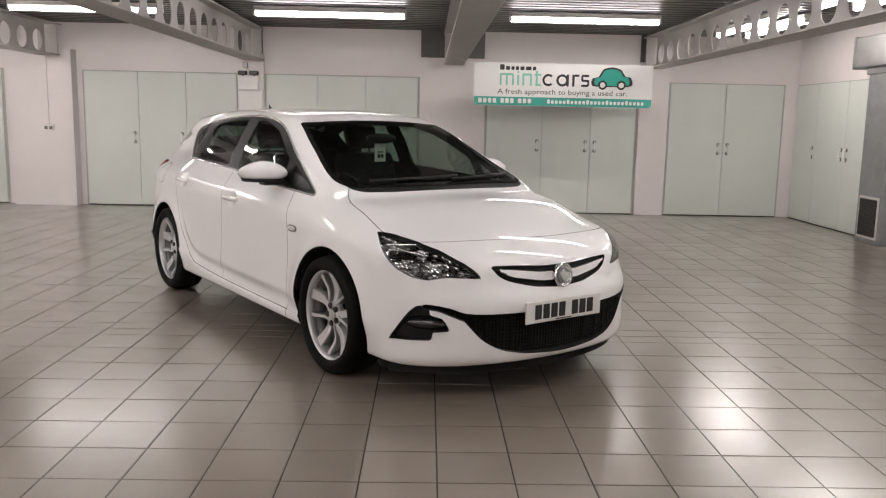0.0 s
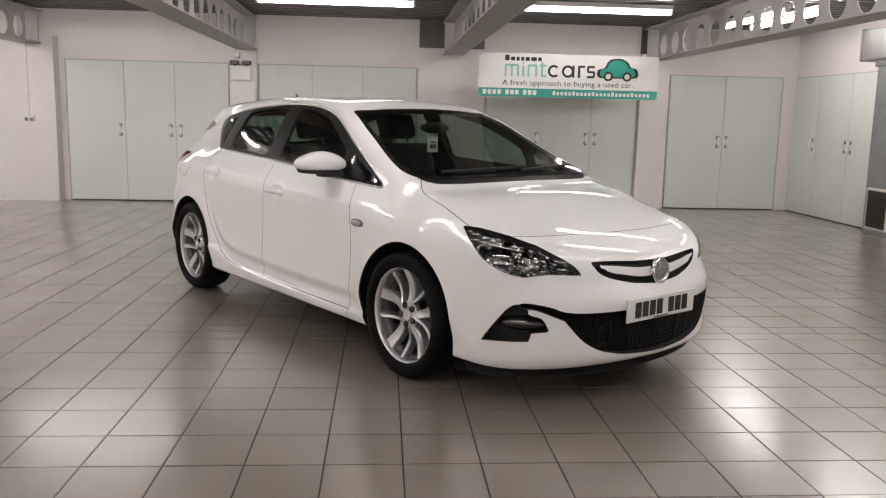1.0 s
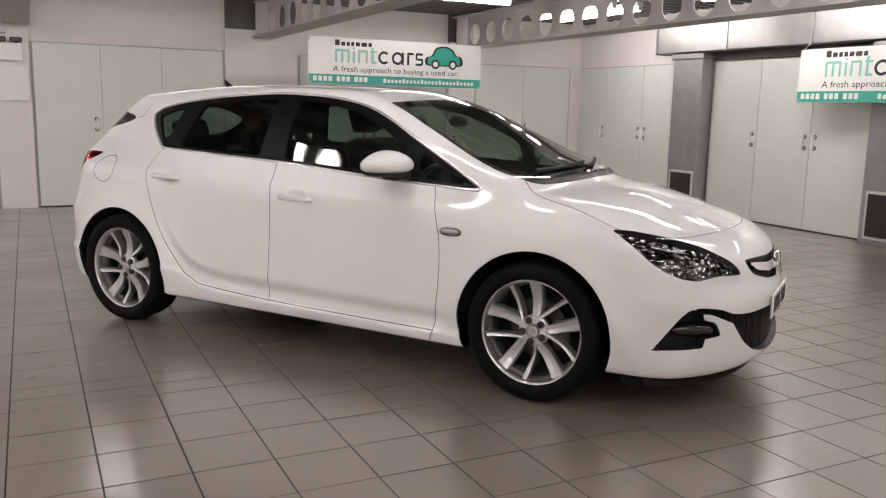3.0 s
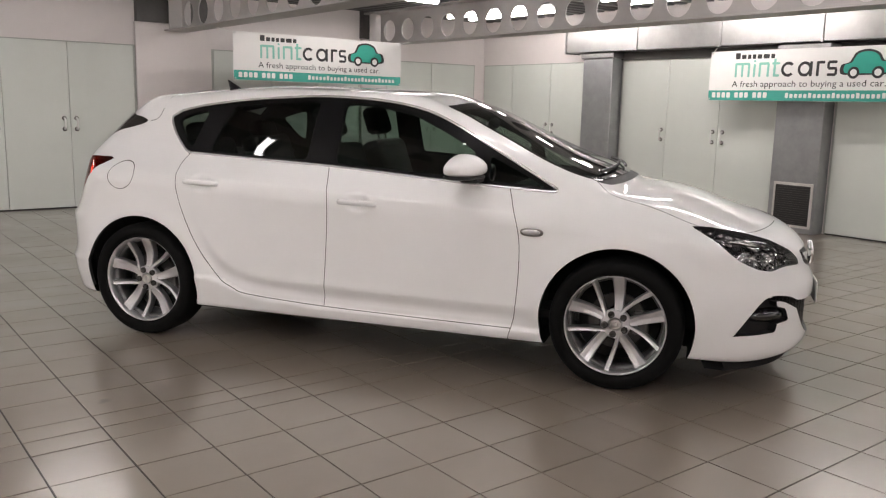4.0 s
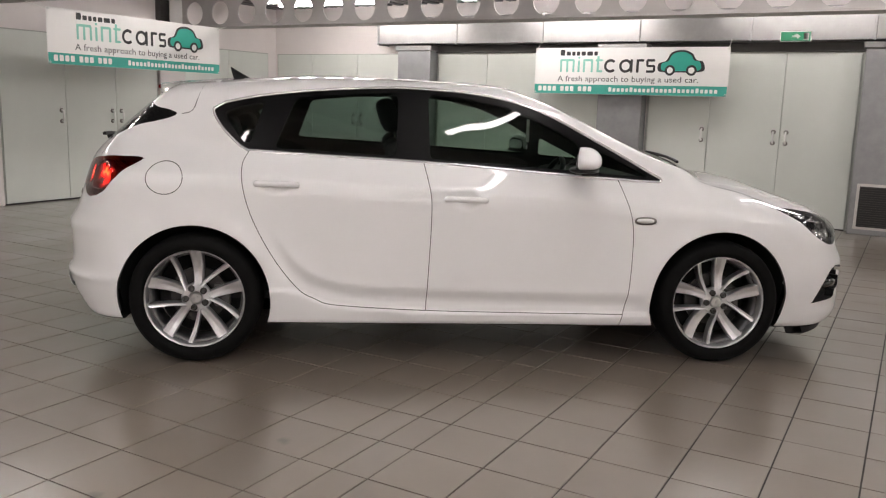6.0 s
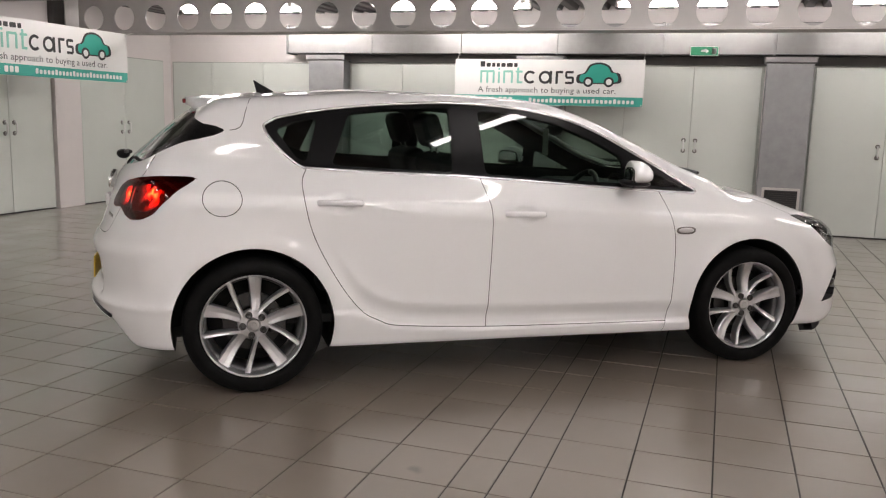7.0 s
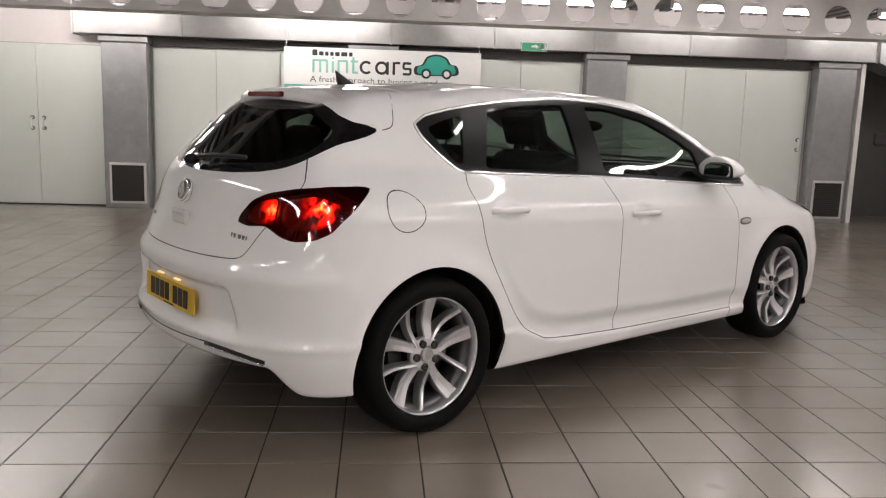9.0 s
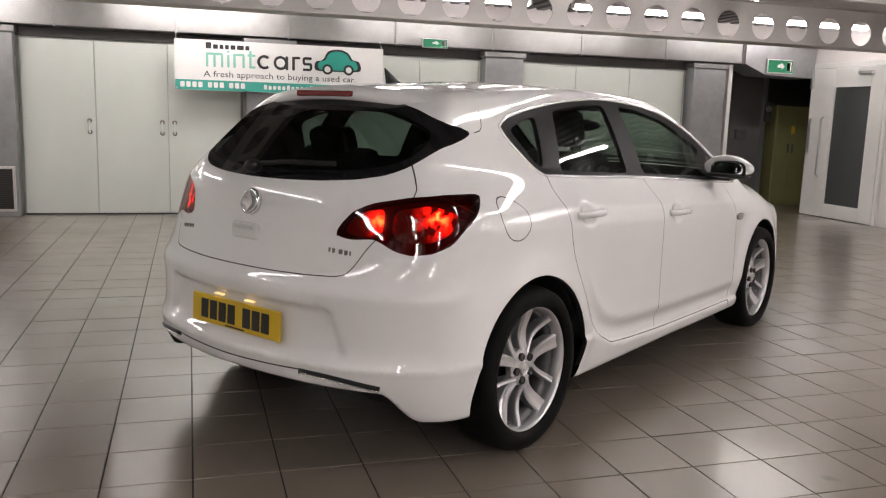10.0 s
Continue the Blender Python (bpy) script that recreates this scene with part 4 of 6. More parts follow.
    put("rear_window", kind == "back", GLASS_REAR, "dark tinted rear window", sheet="rear")
    put("rear_window_border", kind == "back_edge", GLOSS_B, sheet="rear")
    put("grille", kind == "grille", PLASTIC_B, "black radiator grille", -0.035)
    put("grille_bar", kind == "grille_bar", PAINT, "white bar across the grille", 0.004)
    put("lower_intake", kind == "intake", MESH_B, "black mesh lower intake", -0.03)
    inner = ~np.isin(kind, ("gone", "headlamp", "tail_lamp", "tail_in", "tail_out", "grille", "grille_bar", "intake", "fog", "quarter", "rear_pane", "front_pane", "tip_pane", "screen", "back"))
    put("inner_lining", inner & (c[:, 2] > 0.25), TRIM, "dark cabin lining", -0.022, True)
    # returns: the rims of the openings, so that panels show their thickness
    for nm, kinds, deep, material in (("opening_edge", ("intake",), 0.032, PLASTIC_B), ("opening_edge", ("grille",), 0.037, PLASTIC_B), ("opening_edge", ("fog",), 0.047, PLASTIC_B), ("lamp_edge", ("headlamp",), 0.035, PLASTIC_B), ("lamp_edge", ("tail_lamp", "tail_in", "tail_out"), 0.05, PLASTIC_B)):
        for s in (left, right) if kinds[0] in ("fog", "headlamp", "tail_lamp") else (left | right,):
            tt = t[np.isin(kind, kinds) & s]
            e = np.concatenate([tt[:, [0, 1]], tt[:, [1, 2]], tt[:, [2, 0]]])
            key, inv, cnt = np.unique(np.sort(e, 1), axis=0, return_inverse=True, return_counts=True)
            rim = e[cnt[inv.ravel()] == 1]
            rv = np.concatenate([v[rim[:, 0]], v[rim[:, 1]], v[rim[:, 1]] - nrm[rim[:, 1]] * deep, v[rim[:, 0]] - nrm[rim[:, 0]] * deep])
            k = len(rim)
            q = np.stack([np.arange(k), np.arange(k) + k, np.arange(k) + 2 * k, np.arange(k) + 3 * k], 1)
            me = bpy.data.meshes.new(nm)
            me.from_pydata(rv.tolist(), [], q.tolist())
            me.materials.append(material)
            ob = new(nm, me)
            ob.parent = car


BRIGHT_TRIM = mat("bright_trim", (0.92, 0.92, 0.92), 0.22, 0.7)
SATIN_B = mat("satin_black", (0.007, 0.007, 0.0075), 0.34, spec=0.12, var=0.1, scale=20)
# rim alloy darkened for the shade inside the wheel, behind the spokes
SHADED_ALLOY = mat("shaded_alloy", (0.13, 0.13, 0.132), 0.42, 0.7, spec=0.2, var=0.2, scale=12)
MIRROR = mat("mirror_silver", (0.62, 0.65, 0.66), 0.02, 1.0)


def faceted(name):
    """Dark lamp housing broken by mirror-bright facets."""
    m = mat(name, (0.5, 0.5, 0.51), 0.09, 1.0)
    t = m.node_tree
    n, l = t.nodes, t.links
    b = n["Principled BSDF"]
    tc = n.new("ShaderNodeTexCoord")
    vo = n.new("ShaderNodeTexVoronoi")
    vo.inputs["Scale"].default_value = 42
    l.new(tc.outputs["Object"], vo.inputs["Vector"])
    bp = n.new("ShaderNodeBump")
    bp.inputs["Strength"].default_value = 1.0
    bp.inputs["Distance"].default_value = 0.03
    l.new(vo.outputs["Distance"], bp.inputs["Height"])
    l.new(bp.outputs["Normal"], b.inputs["Normal"])
    no = n.new("ShaderNodeTexNoise")
    no.inputs["Scale"].default_value = 15
    no.inputs["Detail"].default_value = 2
    l.new(tc.outputs["Object"], no.inputs["Vector"])
    rp = n.new("ShaderNodeValToRGB")
    rp.color_ramp.elements[0].position, rp.color_ramp.elements[0].color = 0.42, (0.05, 0.05, 0.052, 1)
    rp.color_ramp.elements[1].position, rp.color_ramp.elements[1].color = 0.58, (0.85, 0.85, 0.87, 1)
    l.new(no.outputs["Fac"], rp.inputs["Fac"])
    l.new(rp.outputs["Color"], b.inputs["Base Color"])
    return m


HEAD_BOWL = faceted("lamp_reflector")


def flare_nodes():
    t = RED_GLOW.node_tree
    n, l = t.nodes, t.links
    tc = n.new("ShaderNodeTexCoord")
    ab = n.new("ShaderNodeVectorMath")
    ab.operation = "ABSOLUTE"
    l.new(tc.outputs["Object"], ab.inputs[0])
    last = None
    # two lamp bowls, each brightest at its bulb
    for at, reach in (((1.914, 0.551, 0.921), 0.09), ((1.800, 0.728, 0.940), 0.12)):
        ds = n.new("ShaderNodeVectorMath")
        ds.operation = "DISTANCE"
        ds.inputs[1].default_value = at
        l.new(ab.outputs[0], ds.inputs[0])
        mr = n.new("ShaderNodeMapRange")
        mr.interpolation_type = "SMOOTHERSTEP"
        mr.inputs["From Min"].default_value, mr.inputs["From Max"].default_value = reach, 0.0
        mr.inputs["To Min"].default_value, mr.inputs["To Max"].default_value = 0.0, 1.0
        l.new(ds.outputs["Value"], mr.inputs["Value"])
        if last is None:
            last = mr.outputs["Result"]
        else:
            mx = n.new("ShaderNodeMath")
            mx.operation = "MAXIMUM"
            l.new(last, mx.inputs[0])
            l.new(mr.outputs["Result"], mx.inputs[1])
            last = mx.outputs[0]
    no = n.new("ShaderNodeTexNoise")
    no.inputs["Scale"].default_value = 24
    no.inputs["Detail"].default_value = 3
    l.new(tc.outputs["Object"], no.inputs["Vector"])
    fr = n.new("ShaderNodeMapRange")
    fr.inputs["From Min"].default_value, fr.inputs["From Max"].default_value = 0.44, 0.66
    fr.inputs["To Min"].default_value, fr.inputs["To Max"].default_value = 0.12, 14.0
    l.new(no.outputs["Fac"], fr.inputs["Value"])
    pw = n.new("ShaderNodeMath")
    pw.operation = "POWER"
    pw.inputs[1].default_value = 1.8
    l.new(last, pw.inputs[0])
    mu = n.new("ShaderNodeMath")
    mu.operation = "MULTIPLY"
    l.new(pw.outputs[0], mu.inputs[0])
    l.new(fr.outputs["Result"], mu.inputs[1])
    l.new(mu.outputs[0], n["Principled BSDF"].inputs["Emission Strength"])
    hot = n.new("ShaderNodeValToRGB")
    hot.color_ramp.elements[0].position, hot.color_ramp.elements[0].color = 0.35, (1.0, 0.035, 0.02, 1)
    hot.color_ramp.elements[1].position, hot.color_ramp.elements[1].color = 1.0, (1.0, 0.72, 0.22, 1)
    sc = n.new("ShaderNodeMath")
    sc.operation = "MULTIPLY"
    sc.inputs[1].default_value = 0.07
    l.new(mu.outputs[0], sc.inputs[0])
    l.new(sc.outputs[0], hot.inputs["Fac"])
    l.new(hot.outputs["Color"], n["Principled BSDF"].inputs["Emission Color"])
    n["Principled BSDF"].inputs["Base Color"].default_value = (0.16, 0.01, 0.01, 1)


flare_nodes()


def mesh_black():
    m = mat("honeycomb", (0.004, 0.004, 0.004), 0.5, spec=0.12, bump=0.0)
    t = m.node_tree
    vo = t.nodes.new("ShaderNodeTexVoronoi")
    vo.feature = "DISTANCE_TO_EDGE"
    vo.inputs["Scale"].default_value = 55
    vo.inputs["Randomness"].default_value = 0.0
    tc = t.nodes.new("ShaderNodeTexCoord")
    t.links.new(tc.outputs["Object"], vo.inputs["Vector"])
    bp = t.nodes.new("ShaderNodeBump")
    bp.inputs["Strength"].default_value = 1.0
    bp.inputs["Distance"].default_value = 0.02
    bp.invert = True
    t.links.new(vo.outputs["Distance"], bp.inputs["Height"])
    t.links.new(bp.outputs["Normal"], t.nodes["Principled BSDF"].inputs["Normal"])
    return m


MESH_B = mesh_black()


def spoke_mesh(start, end, width_in, width_out, sag):
    """One alloy spoke between two points given as (radius, angle), its face crowned and dished."""
    bm = bmesh.new()
    p0, p1 = [Vector((r * math.cos(a), r * math.sin(a), 0)) for r, a in (start, end)]
    side = Vector((-(p1 - p0).y, (p1 - p0).x, 0)).normalized()
    rows = []
    for i in range(11):
        u = i / 10
        c = p0.lerp(p1, u) + side * sag * 4 * u * (1 - u)
        w = width_in + (width_out - width_in) * u**1.3
        top = 0.057 - 0.030 * math.sin(math.pi * u) ** 1.4 * (1 - 0.35 * u) + 0.014 * u
        rows.append([bm.verts.new(c + side * (k * w / 2) + Vector((0, 0, top + dz))) for k, dz in ((-1, -0.045), (-1, -0.007), (-0.82, 0.0), (0, -0.0035), (0.82, 0.0), (1, -0.007), (1, -0.045))])
    for a, b in zip(rows[:-1], rows[1:]):
        for k in range(6):
            bm.faces.new((a[k], a[k + 1], b[k + 1], b[k]))
    return bm


def build_wheel(car, x, y):
    """Wheel with its axis along y; the face looks away from the car."""
    s = 1 if y > 0 else -1
    w = empty("wheel")
    w.parent = car
    w.matrix_basis = Matrix.Translation((x, y, TYRE_R)) @ Matrix.Rotation(-s * math.pi / 2, 4, "X")
    hw = 0.112
    part("tyre", lathe([(0.243, -hw * 0.8), (0.262, -hw), (0.295, -hw), (0.315, -hw * 0.86), (0.3235, -hw * 0.6), (TYRE_R, -0.03), (TYRE_R, 0.03), (0.3235, hw * 0.6), (0.315, hw * 0.86), (0.297, hw * 0.99), (0.275, hw), (0.262, hw * 0.985), (0.246, hw * 0.84)], n=72, close=True), RUBBER, w, smooth=True)
    part("rim", lathe([(0.242, -hw * 0.7), (0.246, hw * 0.74), (0.2455, hw * 0.82), (0.242, hw * 0.83), (0.237, hw * 0.72), (0.229, hw * 0.45), (0.236, hw * 0.3)], n=72, close=True), ALLOY, w, "silver alloy rim", True)
    part("rim_barrel", lathe([(0.229, hw * 0.44), (0.215, hw * 0.2), (0.212, -hw * 0.7), (0.216, -hw * 0.7), (0.219, hw * 0.2), (0.232, hw * 0.4)], n=56, close=True), SHADED_ALLOY, w, "", True)
    for k in range(5):
        a = 2 * math.pi * k / 5 + math.pi / 2
        for start, end, w0, w1, sag in (((0.045, a - 0.22), (0.243, a - 0.02), 0.040, 0.066, -0.003), ((0.062, a + 0.90), (0.243, a + 0.49), 0.018, 0.026, 0.003)):
            sp = spoke_mesh(start, end, w0, w1, sag)
            bmesh.ops.recalc_face_normals(sp, faces=sp.faces)
            part("spoke", sp, ALLOY, w, smooth=False)
    part("hub", lathe([(0.074, 0.02), (0.074, 0.044), (0.066, 0.052), (0.035, 0.056), (0.03, 0.050), (0.0, 0.050)], n=40), ALLOY, w, smooth=False)
    part("hub_cap", lathe([(0.03, 0.045), (0.03, 0.060), (0.027, 0.064), (0.024, 0.061), (0.013, 0.062), (0.010, 0.066), (0.0, 0.067)], n=32), STEEL, w)
    for k in range(5):
        a = 2 * math.pi * k / 5 + math.radians(115)
        part("wheel_bolt", lathe([(0.0165, 0.03), (0.0165, 0.0625), (0.011, 0.066), (0.0, 0.062)], Matrix.Translation((0.051 * math.cos(a), 0.051 * math.sin(a), 0)), 12), ALLOY_DARK, w)
    part("brake_disc", lathe([(0.07, -0.045), (0.14, -0.045), (0.14, -0.02), (0.075, -0.018)], n=48, close=True), ALLOY_DARK, w)
    part("brake_caliper", box((0.075, -0.06, -0.065), (0.155, 0.06, 0.0), 0.012), DARK_STEEL, w)
    part("wheel_back", lathe([(0.0, -0.07), (0.205, -0.07), (0.205, -0.075), (0.0, -0.075)], n=40), UNDER, w)
    return w


def ellip(center, radii, m=None, n=24, power=2.0):
    bm = bmesh.new()
    bmesh.ops.create_uvsphere(bm, u_segments=n, v_segments=n // 2, radius=1.0)
    for q in bm.verts:
        c = q.co
        q.co = Vector([math.copysign(abs(c[k]) ** (2 / power), c[k]) * radii[k] for k in range(3)])
    bmesh.ops.transform(bm, matrix=Matrix.Translation(center) @ (m or Matrix()), verts=bm.verts)
    return bm


def build_mirror(car, s):
    y, turn = s * 0.878, Matrix.Rotation(s * 0.30, 4, "Z")
    bm = ellip((0, 0, 0), (0.088, 0.148, 0.073), None, 32, 2.5)
    for q in bm.verts:
        if q.co.x < -0.022:
            q.co.x = -0.022 + (q.co.x + 0.022) * 0.12
        if q.co.z < 0:
            q.co.z *= 0.58
        else:
            q.co.z *= 1.0 - 0.32 * max(0.0, -q.co.y * s / 0.148) ** 2 - 0.42 * max(0.0, q.co.y * s / 0.148) ** 1.5 - 0.15 * max(0.0, q.co.x / 0.082) ** 2
    bmesh.ops.transform(bm, matrix=Matrix.Translation((0.575, y, 1.048)) @ turn, verts=bm.verts)
    mir = part("door_mirror", bm, PAINT, car, "white door mirror on a black foot", True)
    part("mirror_foot", box((0.56, min(s * 0.76, s * 0.90), 0.978), (0.65, max(s * 0.76, s * 0.90), 1.004), 0.010), PLASTIC_B, mir)
    part("mirror_skirt", ellip((0.578, y, 1.008), (0.074, 0.130, 0.014), turn, 24, 2.8), PLASTIC_B, mir, smooth=True)
    part("mirror_bezel", ellip((0.549, y + s * 0.008, 1.043), (0.010, 0.120, 0.053), turn, 24, 2.7), PLASTIC_B, mir, smooth=True)
    part("mirror_glass", ellip((0.5405, y + s * 0.006, 1.044), (0.006, 0.104, 0.043), turn, 24, 2.7), MIRROR, mir, "mirror glass", True)


def build_handle(car, x, z, s):
    w = float(half_width(np.array([x + 0.10]), np.array([z]))[0])
    bm = bmesh.new()
    p = [(x - 0.10, w + 0.004, z), (x - 0.075, w + 0.028, z + 0.003), (x, w + 0.034, z + 0.003), (x + 0.075, w + 0.028, z + 0.001), (x + 0.10, w + 0.004, z - 0.002)]
    add_tube(bm, [(a, b * s, c) for a, b, c in curve_pts(p, 5)], 0.015, 12)
    part("door_handle", bm, PAINT, car, "white body-coloured door handle", True)


HANDLE_RECESS = mat("white_recess_paint", (0.80, 0.80, 0.795), 0.35, var=0.02, coat=1.0, spec=0.1)


def build_seat(car, x, y, rear=False):
    seat = part("seat", box((x - 0.24, y - 0.25, 0.42), (x + 0.27, y + 0.25, 0.57), 0.05, 3), CLOTH, car, "dark grey cloth seat")
    m = Matrix.Translation((x - 0.26, y, 0.55)) @ Matrix.Rotation(-0.32, 4, "Y")
    part("backrest", box((-0.08, -0.24, 0), (0.07, 0.24, 0.60), 0.05, 3, m), CLOTH, seat)
    low = 0.09 if rear else 0.0
    part("headrest", box((-0.05, -0.13, 0.64 - low), (0.05, 0.13, 0.82 - 1.3 * low), 0.04, 3, m), CLOTH, seat)
    for k in (-0.06, 0.06):
        bm = bmesh.new()
        add_tube(bm, [m @ Vector((0, k, 0.56)), m @ Vector((0, k, 0.68))], 0.006)
        part("headrest_post", bm, CHROME, seat)


def build_plate(car, x, z, lean, face, s):
    """Number plate; its characters stand as plain bars."""
    m = Matrix.Translation((x, 0, z)) @ Matrix.Rotation(lean, 4, "Y")
    pl = part("number_plate", box((-0.004, -0.26, -0.056), (0.004, 0.26, 0.056), 0.003, 1, m), face, car, "yellow rear number plate" if s < 0 else "white front number plate")
    y = -0.20
    for k in range(7):
        if k == 4:
            y += 0.035
        add = box((-0.002 + 0.0045 * s, s * y, -0.037), (0.002 + 0.0045 * s, s * (y + 0.042), 0.037), 0.0, 1, m)
        bmesh.ops.recalc_face_normals(add, faces=add.faces)
        part("character_bar", add, INK, pl)
        y += 0.054
    part("maker_bar", box((-0.002 + 0.0045 * s, -0.06, -0.050), (0.002 + 0.0045 * s, 0.05, -0.045), 0, 1, m), INK, pl)


def build_car():
    car = empty("hatchback_car", CAR_POSE)
    tagged(car, "white five-door hatchback with alloy wheels and lit tail lights", "car")
    build_shell(car)
    for x in (AXLE, -AXLE):
        for y in (HALF_TRACK, -HALF_TRACK):
            build_wheel(car, x, y)
            s = 1 if y > 0 else -1
            m = Matrix.Translation((x, 0, 0.33)) @ Matrix.Rotation(-s * math.pi / 2, 4, "X")
            bm = bmesh.new()
            n = 40
            prof = [(ARCH_R + 0.002, 0.865), (ARCH_R + 0.012, 0.84), (ARCH_R + 0.02, 0.5), (0.0, 0.5)]
            rings = [[bm.verts.new(m @ Vector((r * math.cos(-0.22 + (math.pi + 0.44) * i / n), -s * r * math.sin(-0.22 + (math.pi + 0.44) * i / n), h - (0.0 if h < 0.8 else 0.025 + 0.07 * max(0.0, 1.0 - math.sin(-0.22 + (math.pi + 0.44) * i / n) / 0.4))))) for i in range(n + 1)] for r, h in prof]
            for a, b in zip(rings[:-1], rings[1:]):
                for i in range(n):
                    bm.faces.new((a[i], a[i + 1], b[i + 1], b[i]))
            part("arch_liner", bm, UNDER, car)
    for s in (1, -1):
        build_mirror(car, s)
        build_handle(car, -0.94, 0.904, s)
        build_handle(car, -0.005, 0.845, s)
        w = float(half_width(np.array([0.92]), np.array([0.752]))[0])
        ind = part("side_indicator", ellip((0.92, s * (w + 0.001), 0.752), (0.058, 0.005, 0.021), n=24, power=2.6), DARK_ROSE, car, "clear side indicator in a dark rim", True)
        part("indicator_lens", ellip((0.918, s * (w + 0.004), 0.753), (0.047, 0.006, 0.013), n=20, power=2.4), STEEL, ind, smooth=True)
        # lamps inside the headlight, fog light in the bezel
        for x, y, z, r in ((1.92, 0.650, 0.715, 0.026), (2.04, 0.540, 0.682, 0.022)):
            part("headlight_bulb", ellip((x, s * y, z), (r, r, r * 0.9), n=20), HEAD_BOWL, car, smooth=True)
        # row of small lamps along the upper edge of the headlight
        for k in range(6):
            u = k / 5
            q = settle_on(np.array([[1.70 + 0.24 * u, s * (0.724 - 0.034 * u), 0.808 - 0.056 * u]]), 6)
            nn = field_normal(q)[0]
            x, y, z = q[0] - 0.020 * nn / np.linalg.norm(nn)
            part("headlight_diode", ellip((x, y, z), (0.014, 0.009, 0.008), n=12), CHROME, car, smooth=True)
        part("fog_light", ellip((2.02, s * 0.66, 0.405), (0.05, 0.115, 0.036), Matrix.Rotation(s * 0.85, 4, "Z"), 24), GLOSS_B, car, "fog light", True)
        # strips and bowls that glint behind the headlight lens
        for k, (q0, q1) in enumerate((((1.80, 0.745, 0.725), (2.02, 0.60, 0.655)), ((1.84, 0.735, 0.755), (1.98, 0.63, 0.725)), ((2.03, 0.59, 0.665), (2.13, 0.47, 0.642)))):
            bm = bmesh.new()
            add_tube(bm, [(a + (b - a) * u, s * (c + (d - c) * u + 0.012 * math.sin(3.1 * u)), f + (g - f) * u) for u in (0, 0.25, 0.5, 0.75, 1) for (a, c, f), (b, d, g) in [(q0, q1)]], 0.005, 8)
            part("headlight_strip", bm, CHROME, car, smooth=True)
        for x, y, z, r in ((1.90, 0.660, 0.712, 0.050), (2.02, 0.550, 0.680, 0.044)):
            part("headlight_bowl", lathe([(r * 0.35, -0.02), (r * 0.8, -0.005), (r, 0.022), (r * 1.06, 0.022), (r * 0.85, -0.012)], Matrix.Translation((x, s * y, z)) @ Matrix.Rotation(s * 0.45, 4, "Z") @ Matrix.Rotation(math.pi / 2 - 0.2, 4, "Y"), 28, True), HEAD_BOWL, car, smooth=True)
        # dark slit low in the rear bumper
        bm = bmesh.new()
        pts = []
        for k in range(9):
            u = k / 8
            pts.append(tuple(settle_on(np.array([[-2.07 + 0.10 * u, s * (0.35 + 0.285 * u), 0.386 - 0.030 * u * u]]), 8)[0]))
        add_tube(bm, pts, 0.0085, 8)
        slot = part("bumper_slot", bm, PLASTIC_B, car, "dark slot low in the rear bumper", True)
        bm = bmesh.new()
        add_tube(bm, [(x - 0.006, y, z - 0.009) for x, y, z in pts], 0.0035, 6)
        part("slot_trim", bm, CHROME, slot, "thin chrome strip", True)
    # crease across the rear bumper over its lower edge
    bm = bmesh.new()
    add_tube(bm, [tuple(settle_on(np.array([[-2.08, a, 0.388]]), 8)[0]) for a in np.linspace(-0.35, 0.35, 15)], 0.0025, 6)
    part("bumper_joint", bm, PLASTIC_B, car, smooth=True)
    # badges: plain discs with a raised shape
    for m in (Matrix.Translation((2.281, 0, 0.622)) @ Matrix.Rotation(math.pi / 2 - 0.12, 4, "Y"), Matrix.Translation((-2.026, 0, 0.950)) @ Matrix.Rotation(-math.pi / 2 + 0.25, 4, "Y")):
        bm = bmesh.new()
        add_prism(bm, [(-0.034, -0.008), (-0.010, -0.030), (0.012, -0.022), (0.034, -0.006), (0.020, 0.008), (0.006, 0.002), (0.010, 0.026), (-0.012, 0.030), (-0.016, 0.006)], -0.006, 0.007, m)
        bmesh.ops.triangulate(bm, faces=[f for f in bm.faces if len(f.verts) > 4])
        bmesh.ops.recalc_face_normals(bm, faces=bm.faces)
        part("badge_shape", bm, CHROME, car)
        part("badge_field", lathe([(0.040, -0.005), (0.040, 0.0005), (0.0, 0.0005)], m, 32), RISER, car)
    part("front_badge", lathe([(0.062, -0.012), (0.062, 0.006), (0.056, 0.012), (0.050, 0.004), (0.0, 0.006)], Matrix.Translation((2.272, 0, 0.622)) @ Matrix.Rotation(math.pi / 2 - 0.12, 4, "Y"), 40), CHROME, car, "round chrome badge", True)
    part("rear_badge", lathe([(0.050, -0.012), (0.050, 0.006), (0.043, 0.012), (0.039, 0.006), (0.0, 0.010)], Matrix.Translation((-2.018, 0, 0.948)) @ Matrix.Rotation(-math.pi / 2 + 0.25, 4, "Y"), 40), CHROME, car, "round chrome badge", True)
    th = part("tailgate_handle", box((-0.008, -0.075, -0.034), (0.012, 0.075, 0.030), 0.010, 2, Matrix.Translation((-2.042, 0, 0.842))), HANDLE_RECESS, car)
    # thin strip in place of the shadow along the top of the grip
    part("grip_shade", box((-0.0535 - 2.0, -0.058, 0.846), (-0.047 - 2.0, 0.058, 0.864), 0.004, 2), STEEL, th)
